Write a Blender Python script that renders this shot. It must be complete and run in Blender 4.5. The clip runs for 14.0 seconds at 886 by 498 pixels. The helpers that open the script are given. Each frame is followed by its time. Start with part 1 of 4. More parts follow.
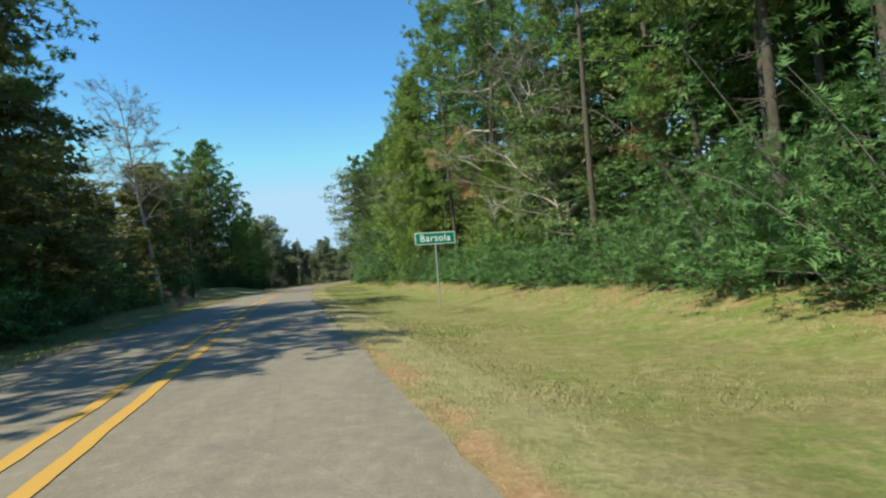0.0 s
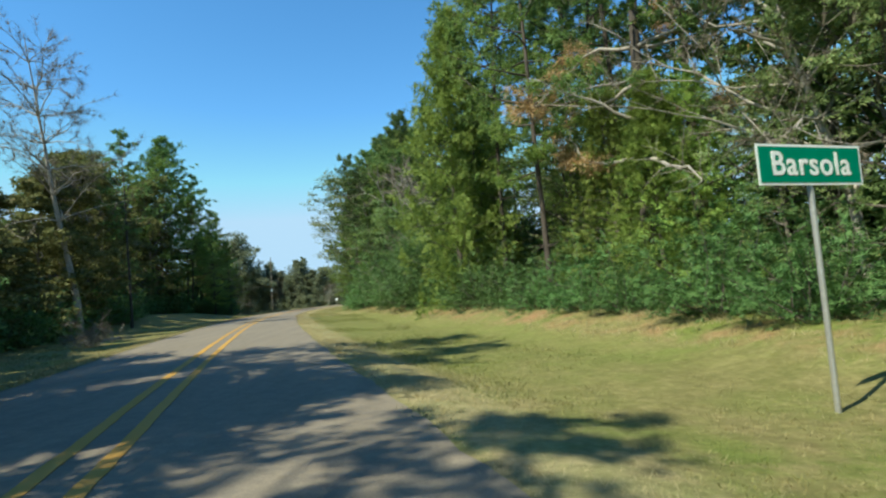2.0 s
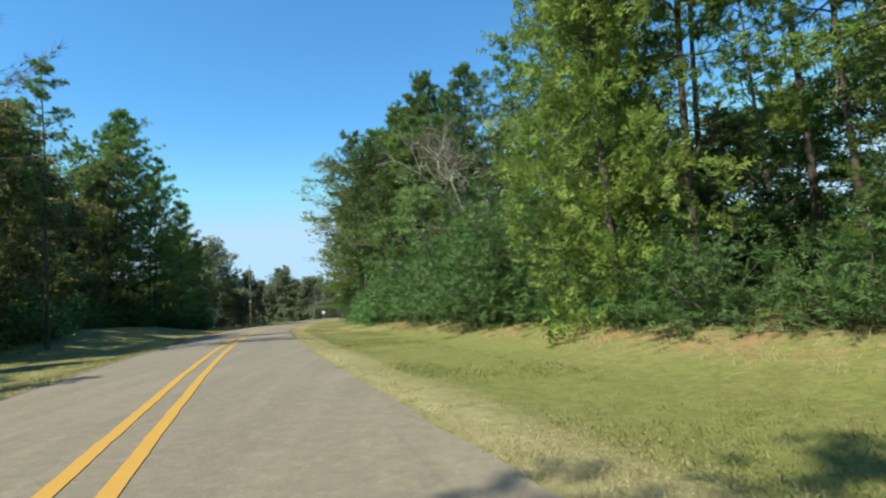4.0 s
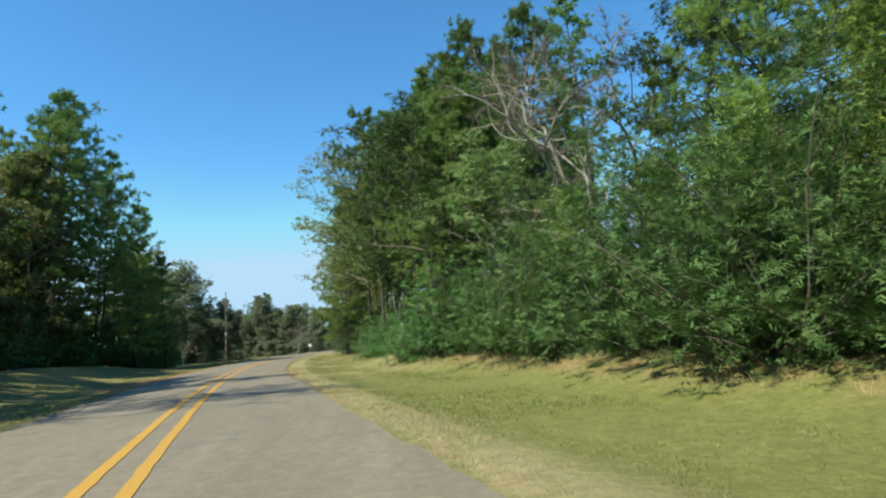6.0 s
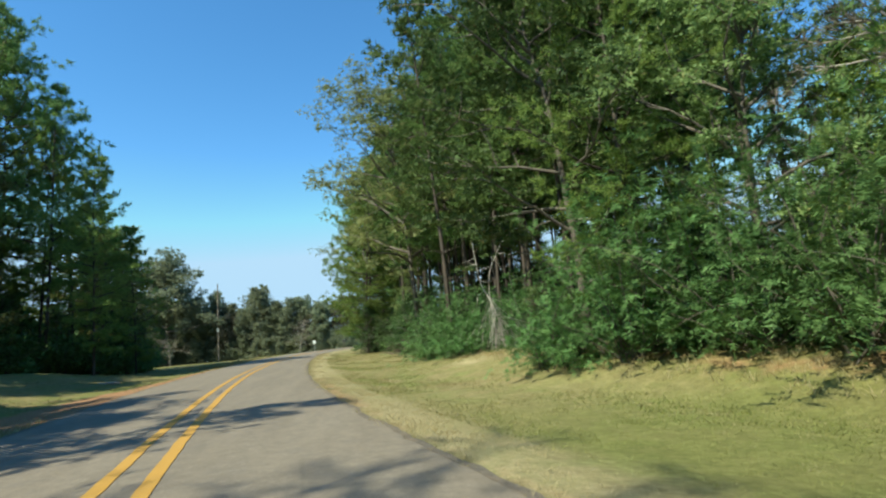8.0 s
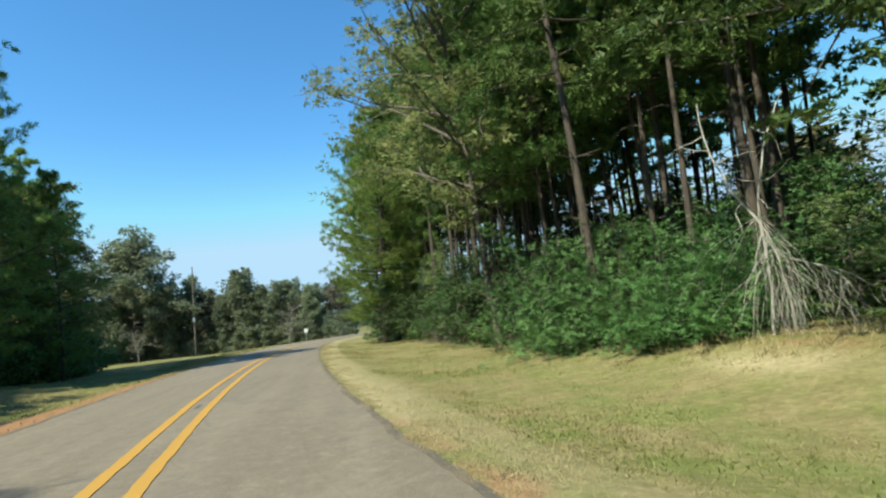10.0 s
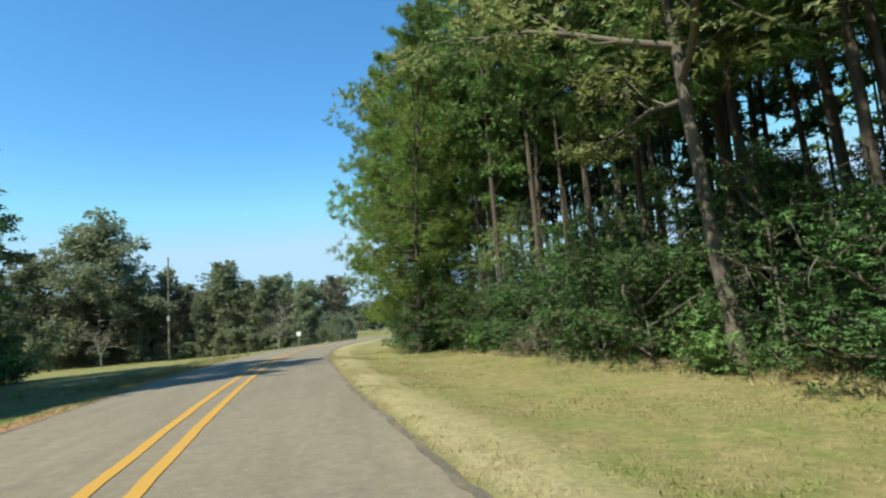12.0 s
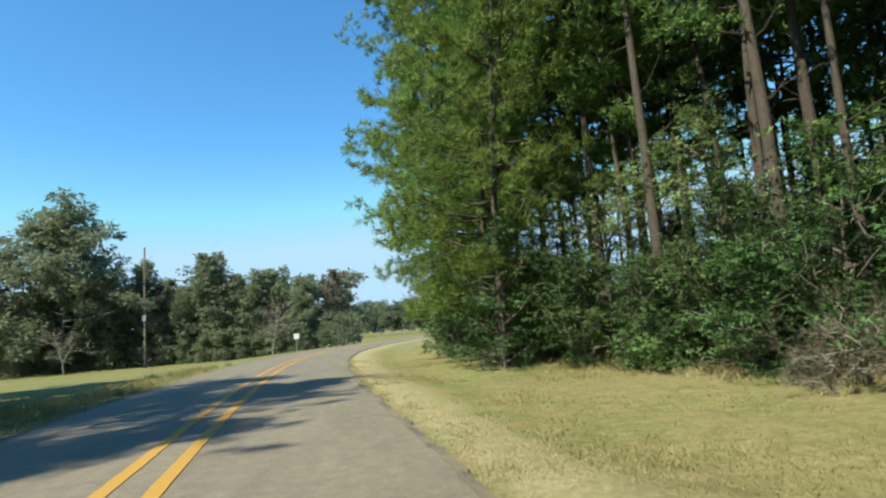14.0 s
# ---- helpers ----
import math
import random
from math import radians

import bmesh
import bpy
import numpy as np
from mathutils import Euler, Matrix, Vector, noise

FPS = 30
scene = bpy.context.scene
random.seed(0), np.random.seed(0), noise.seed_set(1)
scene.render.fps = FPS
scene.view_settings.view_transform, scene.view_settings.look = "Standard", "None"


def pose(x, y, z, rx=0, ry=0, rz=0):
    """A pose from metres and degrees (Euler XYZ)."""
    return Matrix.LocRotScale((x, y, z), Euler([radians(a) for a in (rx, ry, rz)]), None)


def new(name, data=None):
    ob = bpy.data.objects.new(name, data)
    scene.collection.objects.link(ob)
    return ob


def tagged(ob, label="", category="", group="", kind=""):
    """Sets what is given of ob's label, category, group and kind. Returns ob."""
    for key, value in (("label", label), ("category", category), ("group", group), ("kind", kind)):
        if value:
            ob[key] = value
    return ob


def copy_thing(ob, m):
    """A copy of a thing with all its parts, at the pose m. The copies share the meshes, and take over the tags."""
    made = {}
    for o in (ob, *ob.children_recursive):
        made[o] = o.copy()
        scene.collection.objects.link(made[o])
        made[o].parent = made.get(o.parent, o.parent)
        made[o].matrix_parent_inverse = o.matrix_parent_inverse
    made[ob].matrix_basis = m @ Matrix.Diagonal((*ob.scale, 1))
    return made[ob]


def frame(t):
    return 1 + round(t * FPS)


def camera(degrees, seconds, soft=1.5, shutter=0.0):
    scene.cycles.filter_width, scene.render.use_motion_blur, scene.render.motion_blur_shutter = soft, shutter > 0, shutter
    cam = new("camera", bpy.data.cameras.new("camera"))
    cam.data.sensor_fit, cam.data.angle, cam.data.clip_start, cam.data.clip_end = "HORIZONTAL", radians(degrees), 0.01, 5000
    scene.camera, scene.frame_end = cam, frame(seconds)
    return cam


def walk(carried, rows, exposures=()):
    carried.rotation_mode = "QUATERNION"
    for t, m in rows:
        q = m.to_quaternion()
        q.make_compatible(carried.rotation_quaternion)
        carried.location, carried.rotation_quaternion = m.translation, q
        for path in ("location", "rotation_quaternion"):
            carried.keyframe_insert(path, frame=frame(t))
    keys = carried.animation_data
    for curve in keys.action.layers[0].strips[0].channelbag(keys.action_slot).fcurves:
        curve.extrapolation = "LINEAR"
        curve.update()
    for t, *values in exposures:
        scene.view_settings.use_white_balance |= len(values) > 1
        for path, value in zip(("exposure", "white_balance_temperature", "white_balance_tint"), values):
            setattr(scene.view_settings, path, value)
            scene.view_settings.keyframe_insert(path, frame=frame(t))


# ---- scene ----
cam = camera(78.0, 14.0, soft=2.2, shutter=0.06)
K = 1.125  # plan units to metres
# seconds, x, y, eye height, yaw, pitch, lean to the right
ROWS = [
    (0.0, -0.000, 0.000, 1.176, 0.00, 1.99, 4.49),
    (0.5, -1.067, 3.343, 1.186, -1.22, 1.90, 4.59),
    (1.0, -2.108, 6.700, 1.199, -3.32, 2.18, 4.35),
    (1.5, -3.219, 10.075, 1.217, -4.77, 2.91, 4.40),
    (2.0, -4.244, 13.560, 1.229, -2.97, 4.42, 4.13),
    (2.5, -5.217, 17.031, 1.191, -4.48, 4.72, 4.88),
    (3.0, -6.247, 20.387, 1.170, -4.37, 4.99, 3.53),
    (3.5, -7.281, 23.574, 1.195, -4.73, 5.26, 2.99),
    (3.7, -7.682, 24.829, 1.198, -4.95, 5.43, 3.00),
    (4.5, -9.202, 29.790, 1.200, -5.73, 6.69, 4.32),
    (5.0, -10.077, 32.910, 1.200, -6.22, 7.47, 4.37),
    (5.5, -10.890, 36.102, 1.200, -6.71, 8.26, 4.15),
    (5.8, -11.345, 38.073, 1.169, -7.00, 8.73, 3.60),
    (6.0, -11.635, 39.415, 1.173, -7.66, 8.96, 4.14),
    (6.5, -12.378, 42.779, 1.203, -7.33, 8.59, 4.45),
    (7.0, -13.162, 46.109, 1.199, -4.35, 9.04, 6.12),
    (7.2, -13.482, 47.432, 1.200, -7.43, 8.69, 4.45),
    (7.8, -14.433, 51.378, 1.200, -8.09, 8.59, 4.58),
    (8.4, -15.333, 55.271, 1.200, -8.74, 8.48, 4.70),
    (8.9, -15.999, 58.460, 1.200, -9.29, 8.39, 4.81),
    (9.3, -16.461, 60.975, 1.185, -9.73, 8.32, 4.89),
    (9.5, -16.655, 62.214, 1.201, -9.43, 8.85, 3.69),
    (10.0, -17.107, 65.293, 1.214, -9.93, 6.95, 5.94),
    (10.5, -17.579, 68.369, 1.214, -10.08, 7.63, 3.29),
    (11.0, -18.017, 71.349, 1.231, -10.37, 7.34, 4.92),
    (11.5, -18.406, 74.241, 1.212, -10.44, 7.40, 4.85),
    (12.0, -18.779, 77.084, 1.183, -11.03, 7.57, 4.67),
    (12.5, -19.136, 79.869, 1.208, -12.17, 7.96, 4.93),
    (13.0, -19.357, 82.636, 1.177, -12.16, 7.48, 5.68),
    (13.5, -19.586, 85.498, 1.190, -12.09, 8.20, 5.28),
    (14.0, -19.851, 88.216, 1.185, -11.47, 7.82, 4.61),
]
walk(cam, [(t, pose(K * x, K * y, K * z, 90 + pitch, 0, yaw) @ pose(0, 0, 0, 0, 0, -lean)) for t, x, y, z, yaw, pitch, lean in ROWS],
     [(t, stops, 6700, -4) for t, stops in ((0.0, 0.63), (2.3, 0.66), (3.0, 0.79), (3.6, 0.74), (6.0, 0.65), (9.3, 0.68), (14.0, 0.73))])

# ---- light ----
SUN_WAY = Vector((0.82, 0.574, 0.0)).normalized()  # the way the shadows fall
ELEV = radians(49)
world = bpy.data.worlds.new("sky")
scene.world = world
world.use_nodes = True
wn = world.node_tree.nodes
sky = wn.new("ShaderNodeTexSky")
sky.sky_type = "NISHITA"
sky.sun_disc = False
sky.sun_elevation = ELEV
sky.sun_rotation = math.atan2(-SUN_WAY.x, -SUN_WAY.y)
sky.air_density, sky.dust_density, sky.ozone_density = 1.0, 0.0, 5.5
wn["Background"].inputs["Strength"].default_value = 0.15
rich = wn.new("ShaderNodeHueSaturation")
rich.inputs["Hue"].default_value, rich.inputs["Saturation"].default_value, rich.inputs["Value"].default_value = 0.499, 1.17, 1.05
calm = wn.new("ShaderNodeMix")
calm.data_type, calm.blend_type = "RGBA", "DARKEN"
calm.inputs[0].default_value, calm.inputs[7].default_value = 1.0, (2.38, 3.12, 4.2, 1)
world.node_tree.links.new(sky.outputs[0], calm.inputs[6])
world.node_tree.links.new(calm.outputs[2], rich.inputs["Color"])
world.node_tree.links.new(rich.outputs[0], wn["Background"].inputs["Color"])
sun_data = bpy.data.lights.new("sun", "SUN")
sun_data.energy, sun_data.angle, sun_data.color = 4.9, radians(0.55), (1.0, 0.92, 0.79)
sun = new("sun", sun_data)
ray = Vector((SUN_WAY.x * math.cos(ELEV), SUN_WAY.y * math.cos(ELEV), -math.sin(ELEV)))
sun.matrix_world = Matrix.Translation((0, 0, 60)) @ ray.to_track_quat("-Z", "Y").to_matrix().to_4x4()


# ---- materials ----
def material(name):
    m = bpy.data.materials.new(name)
    m.use_nodes = True
    nt = m.node_tree
    return m, nt, nt.nodes["Principled BSDF"]


def node(nt, kind, links=(), **values):
    n = nt.nodes.new(kind)
    for k, v in values.items():
        if k in n.inputs:
            n.inputs[k].default_value = v
    for k, src in links:
        nt.links.new(src, n.inputs[k])
    return n


def ramp(nt, src, stops):
    r = nt.nodes.new("ShaderNodeValToRGB")
    e = r.color_ramp.elements
    while len(e) < len(stops):
        e.new(0.5)
    for el, (p, c) in zip(e, stops):
        el.position, el.color = p, (*c, 1) if len(c) == 3 else c
    nt.links.new(src, r.inputs[0])
    return r.outputs[0]


def noise_tex(nt, scale, detail=4, rough=0.55, coord=None):
    n = nt.nodes.new("ShaderNodeTexNoise")
    n.inputs["Scale"].default_value, n.inputs["Detail"].default_value, n.inputs["Roughness"].default_value = scale, detail, rough
    if coord is not None:
        nt.links.new(coord, n.inputs["Vector"])
    return n.outputs["Fac"]


def mixc(nt, fac, a, b, mode="MIX"):
    n = nt.nodes.new("ShaderNodeMix")
    n.data_type, n.blend_type = "RGBA", mode
    for sock, v in ((0, fac), (6, a), (7, b)):
        if isinstance(v, (int, float)):
            n.inputs[sock].default_value = v
        elif isinstance(v, tuple):
            n.inputs[sock].default_value = (*v, 1)
        else:
            nt.links.new(v, n.inputs[sock])
    return n.outputs[2]


def bump(nt, bsdf, height, strength, distance=0.02):
    b = nt.nodes.new("ShaderNodeBump")
    b.inputs["Strength"].default_value, b.inputs["Distance"].default_value = strength, distance
    nt.links.new(height, b.inputs["Height"])
    nt.links.new(b.outputs[0], bsdf.inputs["Normal"])


def place_coord(nt):
    return nt.nodes.new("ShaderNodeTexCoord").outputs["Object"]


def leaf_material(name, dark, mid, light, dry=None, dry_share=0.0, glow=0.3):
    """Leaves that differ from one another, let light through and shine a little."""
    m, nt, b = material(name)
    isl = nt.nodes.new("ShaderNodeNewGeometry").outputs["Random Per Island"]
    stops = [(0.0, dark), (0.45, mid), (1.0 - dry_share, light)]
    if dry:
        stops.append((min(1.0, 1.0 - dry_share + 0.02), dry))
    col = ramp(nt, isl, stops)
    big = noise_tex(nt, 0.55, 2, coord=place_coord(nt))
    col = mixc(nt, ramp(nt, big, [(0.3, (0, 0, 0)), (0.7, (0.55, 0.55, 0.55))]), col, light)
    rnd = nt.nodes.new("ShaderNodeObjectInfo").outputs["Random"]
    hsv = nt.nodes.new("ShaderNodeHueSaturation")
    mr = node(nt, "ShaderNodeMapRange", [("Value", rnd)], **{"To Min": 0.75, "To Max": 1.2})
    nt.links.new(mr.outputs[0], hsv.inputs["Value"])
    mh = node(nt, "ShaderNodeMapRange", [("Value", rnd)], **{"To Min": 0.485, "To Max": 0.51})
    nt.links.new(mh.outputs[0], hsv.inputs["Hue"])
    nt.links.new(col, hsv.inputs["Color"])
    nt.links.new(hsv.outputs[0], b.inputs["Base Color"])
    b.inputs["Roughness"].default_value = 0.6
    b.inputs["Specular IOR Level"].default_value = 0.16
    tr = nt.nodes.new("ShaderNodeBsdfTranslucent")
    nt.links.new(hsv.outputs[0], tr.inputs["Color"])
    mx = nt.nodes.new("ShaderNodeMixShader")
    mx.inputs[0].default_value = glow
    nt.links.new(b.outputs[0], mx.inputs[1])
    nt.links.new(tr.outputs[0], mx.inputs[2])
    nt.links.new(mx.outputs[0], nt.nodes["Material Output"].inputs["Surface"])
    return m


def bark_material(name, dark, light, scale=3.0):
    m, nt, b = material(name)
    co = place_coord(nt)
    mp = nt.nodes.new("ShaderNodeMapping")
    mp.inputs["Scale"].default_value = (6, 6, 1.3)
    nt.links.new(co, mp.inputs["Vector"])
    n1 = noise_tex(nt, scale, 6, 0.65, mp.outputs[0])
    n2 = noise_tex(nt, 0.7, 3, coord=co)
    col = mixc(nt, ramp(nt, n2, [(0.35, (0, 0, 0)), (0.65, (0.6, 0.6, 0.6))]), ramp(nt, n1, [(0.3, dark), (0.7, light)]), light)
    nt.links.new(col, b.inputs["Base Color"])
    b.inputs["Roughness"].default_value = 0.9
    bump(nt, b, n1, 0.9, 0.03)
    return m


OAK_LEAF = leaf_material("broad_leaves", (0.026, 0.062, 0.02), (0.08, 0.165, 0.048), (0.18, 0.3, 0.1), (0.3, 0.2, 0.08), 0.03, 0.3)
GUM_LEAF = leaf_material("light_leaves", (0.045, 0.085, 0.028), (0.155, 0.24, 0.078), (0.31, 0.4, 0.165), (0.34, 0.27, 0.12), 0.03, 0.4)
# pale oak leaves, their colour raised further to show strong sun
SUNLIT_OAK_LEAF = leaf_material("pale_oak_leaves", (0.07, 0.11, 0.035), (0.23, 0.3, 0.105), (0.4, 0.46, 0.2), (0.36, 0.29, 0.13), 0.04, 0.45)
OLIVE_LEAF = leaf_material("olive_leaves", (0.05, 0.066, 0.02), (0.125, 0.14, 0.045), (0.22, 0.225, 0.085), (0.25, 0.19, 0.1), 0.04, 0.3)
DULL_LEAF = leaf_material("dull_leaves", (0.045, 0.058, 0.024), (0.085, 0.1, 0.044), (0.15, 0.16, 0.08), (0.2, 0.17, 0.1), 0.05, 0.2)
# distance haze is put into this leaf colour: paler, bluer, more translucent
HAZY_LEAF = leaf_material("far_leaves", (0.1, 0.13, 0.08), (0.185, 0.22, 0.14), (0.3, 0.335, 0.215), glow=0.6)
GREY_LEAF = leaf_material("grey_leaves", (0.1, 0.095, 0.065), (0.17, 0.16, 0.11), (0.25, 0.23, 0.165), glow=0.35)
SHRUB_LEAF = leaf_material("shrub_leaves", (0.02, 0.056, 0.017), (0.072, 0.158, 0.048), (0.165, 0.285, 0.1), glow=0.32)
# darkest of the leaf colours, for the small trees along the grove
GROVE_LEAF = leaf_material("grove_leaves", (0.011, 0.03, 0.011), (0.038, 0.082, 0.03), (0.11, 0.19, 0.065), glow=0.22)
CEDAR_LEAF = leaf_material("cedar_sprays", (0.055, 0.11, 0.024), (0.18, 0.28, 0.056), (0.33, 0.43, 0.115), glow=0.42)
NEEDLE = leaf_material("pine_needles", (0.03, 0.07, 0.024), (0.1, 0.18, 0.052), (0.21, 0.31, 0.1), (0.3, 0.22, 0.11), 0.03, 0.32)
# brighter copy of the pine needles, with sunlight on the boughs coloured in
SUNLIT_NEEDLE = leaf_material("sunny_pine_needles", (0.04, 0.09, 0.022), (0.145, 0.235, 0.052), (0.29, 0.39, 0.11), (0.32, 0.24, 0.12), 0.03, 0.5)
DARK_OAK_LEAF = leaf_material("dark_oak_leaves", (0.018, 0.042, 0.015), (0.055, 0.105, 0.034), (0.13, 0.2, 0.07), (0.2, 0.16, 0.07), 0.04, 0.25)
BROWN_NEEDLE = leaf_material("dead_needles", (0.18, 0.1, 0.045), (0.32, 0.19, 0.095), (0.45, 0.3, 0.17), glow=0.25)
GREY_TWIG = leaf_material("dry_twigs", (0.1, 0.085, 0.065), (0.17, 0.145, 0.11), (0.25, 0.22, 0.17), glow=0.1)
PINE_BARK = bark_material("pine_bark", (0.018, 0.015, 0.013), (0.1, 0.08, 0.064))
OAK_BARK = bark_material("grey_bark", (0.045, 0.038, 0.032), (0.17, 0.147, 0.122))
PALE_TWIG = bark_material("bleached_twigs", (0.26, 0.245, 0.225), (0.58, 0.55, 0.51))
DEAD_BARK = bark_material("dead_wood", (0.16, 0.14, 0.12), (0.42, 0.38, 0.33))


def ground_material():
    m, nt, b = material("verge_ground")
    co = place_coord(nt)
    fine = noise_tex(nt, 9.0, 8, 0.7, co)
    mid = noise_tex(nt, 0.9, 5, 0.6, co)
    big = noise_tex(nt, 0.16, 3, 0.5, co)
    green = ramp(nt, fine, [(0.3, (0.1, 0.132, 0.028)), (0.7, (0.195, 0.23, 0.06))])
    straw = ramp(nt, fine, [(0.3, (0.155, 0.13, 0.052)), (0.7, (0.285, 0.24, 0.11))])
    col = mixc(nt, ramp(nt, mid, [(0.4, (0, 0, 0)), (0.62, (1, 1, 1))]), green, straw)
    col = mixc(nt, ramp(nt, big, [(0.4, (0, 0, 0)), (0.62, (0.8, 0.8, 0.8))]), col, straw)
    tuft = noise_tex(nt, 2.3, 6, 0.7, co)
    col = mixc(nt, ramp(nt, tuft, [(0.5, (0, 0, 0)), (0.66, (0.75, 0.75, 0.75))]), col, mixc(nt, 0.5, straw, (0.36, 0.3, 0.15)))
    lu = nt.nodes.new("ShaderNodeAttribute")
    lu.attribute_name = "lush"
    col = mixc(nt, lu.outputs["Fac"], col, mixc(nt, 0.35, green, straw))
    clump = noise_tex(nt, 3.2, 5, 0.65, co)
    col = mixc(nt, ramp(nt, clump, [(0.42, (0.55, 0.55, 0.55)), (0.58, (0, 0, 0))]), col, mixc(nt, 0.55, col, (0.07, 0.075, 0.022)))
    at = nt.nodes.new("ShaderNodeAttribute")
    at.attribute_name = "soil"
    soil = ramp(nt, fine, [(0.3, (0.2, 0.105, 0.05)), (0.7, (0.38, 0.22, 0.12))])
    fac = node(nt, "ShaderNodeMath", [(0, at.outputs["Fac"]), (1, mid)])
    fac.operation = "MULTIPLY"
    col = mixc(nt, ramp(nt, fac.outputs[0], [(0.22, (0, 0, 0)), (0.42, (1, 1, 1))]), col, soil)
    pa = nt.nodes.new("ShaderNodeAttribute")
    pa.attribute_name = "pale"
    pf = node(nt, "ShaderNodeMath", [(0, pa.outputs["Fac"]), (1, ramp(nt, clump, [(0.3, (0.75, 0.75, 0.75)), (0.6, (1, 1, 1))]))])
    pf.operation = "MULTIPLY"
    col = mixc(nt, pf.outputs[0], col, ramp(nt, fine, [(0.3, (0.3, 0.25, 0.135)), (0.7, (0.5, 0.43, 0.26))]))
    nt.links.new(col, b.inputs["Base Color"])
    b.inputs["Roughness"].default_value = 0.95
    b.inputs["Specular IOR Level"].default_value = 0.15
    bump(nt, b, fine, 0.9, 0.05)
    return m


def asphalt_material():
    m, nt, b = material("worn_asphalt")
    co = place_coord(nt)
    grit = noise_tex(nt, 55.0, 6, 0.75, co)
    mp = nt.nodes.new("ShaderNodeMapping")
    mp.inputs["Rotation"].default_value, mp.inputs["Scale"].default_value = (0, 0, radians(-13)), (1.2, 0.12, 1)
    nt.links.new(co, mp.inputs["Vector"])
    streak = noise_tex(nt, 1.3, 5, 0.6, mp.outputs[0])
    patch = noise_tex(nt, 0.8, 6, 0.65, co)
    col = ramp(nt, grit, [(0.3, (0.115, 0.097, 0.072)), (0.55, (0.2, 0.168, 0.126)), (0.8, (0.33, 0.28, 0.212))])
    col = mixc(nt, ramp(nt, streak, [(0.4, (0, 0, 0)), (0.7, (0.45, 0.45, 0.45))]), col, (0.27, 0.23, 0.175))
    col = mixc(nt, ramp(nt, patch, [(0.56, (0, 0, 0)), (0.7, (0.5, 0.5, 0.5))]), col, (0.12, 0.11, 0.1))
    mottle = noise_tex(nt, 4.6, 7, 0.75, co)
    col = mixc(nt, ramp(nt, mottle, [(0.36, (0.4, 0.4, 0.4)), (0.5, (0, 0, 0))]), col, (0.125, 0.108, 0.085))
    col = mixc(nt, ramp(nt, mottle, [(0.53, (0, 0, 0)), (0.67, (0.35, 0.35, 0.35))]), col, (0.32, 0.275, 0.21))
    stones = noise_tex(nt, 9.0, 10, 0.85, co)
    col = mixc(nt, ramp(nt, stones, [(0.57, (0, 0, 0)), (0.68, (0.55, 0.55, 0.55))]), col, (0.4, 0.35, 0.28))
    col = mixc(nt, ramp(nt, stones, [(0.32, (0.5, 0.5, 0.5)), (0.43, (0, 0, 0))]), col, (0.1, 0.088, 0.07))
    vo = nt.nodes.new("ShaderNodeTexVoronoi")
    vo.feature = "DISTANCE_TO_EDGE"
    vo.inputs["Scale"].default_value = 0.33
    wob = mixc(nt, 0.12, co, nt.nodes.new("ShaderNodeTexNoise").outputs["Color"], "ADD")
    nt.links.new(wob, vo.inputs["Vector"])
    col = mixc(nt, ramp(nt, vo.outputs["Distance"], [(0.0, (0.16, 0.16, 0.16)), (0.005, (0, 0, 0))]), col, (0.05, 0.045, 0.04))
    nt.links.new(col, b.inputs["Base Color"])
    b.inputs["Roughness"].default_value = 0.85
    b.inputs["Specular IOR Level"].default_value = 0.3
    bump(nt, b, grit, 0.5, 0.008)
    return m


def paint_material():
    m, nt, b = material("yellow_road_paint")
    co = place_coord(nt)
    n1 = noise_tex(nt, 28, 6, 0.75, co)
    n2 = noise_tex(nt, 1.6, 4, 0.6, co)
    s = node(nt, "ShaderNodeMath", [(0, n1), (1, n2)])
    s.operation = "ADD"
    col = ramp(nt, s.outputs[0], [(0.3, (0.76, 0.37, 0.008)), (0.6, (0.8, 0.41, 0.012)), (1.0, (0.66, 0.33, 0.025))])
    col = mixc(nt, ramp(nt, s.outputs[0], [(0.62, (0, 0, 0)), (0.67, (0.7, 0.7, 0.7))]), col, (0.33, 0.21, 0.07))
    nt.links.new(col, b.inputs["Base Color"])
    b.inputs["Roughness"].default_value = 0.8
    b.inputs["Specular IOR Level"].default_value = 0.2
    bump(nt, b, n1, 0.4, 0.004)
    return m


def plain(name, color, rough=0.5, metal=0.0, vary=0.12):
    m, nt, b = material(name)
    n1 = noise_tex(nt, 14, 5, 0.6, place_coord(nt))
    lo = tuple(c * (1 - vary) for c in color)
    hi = tuple(min(1, c * (1 + vary)) for c in color)
    nt.links.new(ramp(nt, n1, [(0.3, lo), (0.7, hi)]), b.inputs["Base Color"])
    b.inputs["Roughness"].default_value, b.inputs["Metallic"].default_value = rough, metal
    return m


def rim_material():
    m, nt, b = material("crumbled_rim")
    co = place_coord(nt)
    n1 = noise_tex(nt, 22, 6, 0.75, co)
    n2 = noise_tex(nt, 1.1, 4, 0.6, co)
    col = ramp(nt, n1, [(0.3, (0.08, 0.07, 0.056)), (0.6, (0.17, 0.145, 0.112)), (0.85, (0.34, 0.29, 0.22))])
    col = mixc(nt, ramp(nt, n2, [(0.45, (0, 0, 0)), (0.65, (0.8, 0.8, 0.8))]), col, (0.26, 0.2, 0.13))
    nt.links.new(col, b.inputs["Base Color"])
    b.inputs["Roughness"].default_value = 0.95
    bump(nt, b, n1, 1.0, 0.03)
    return m


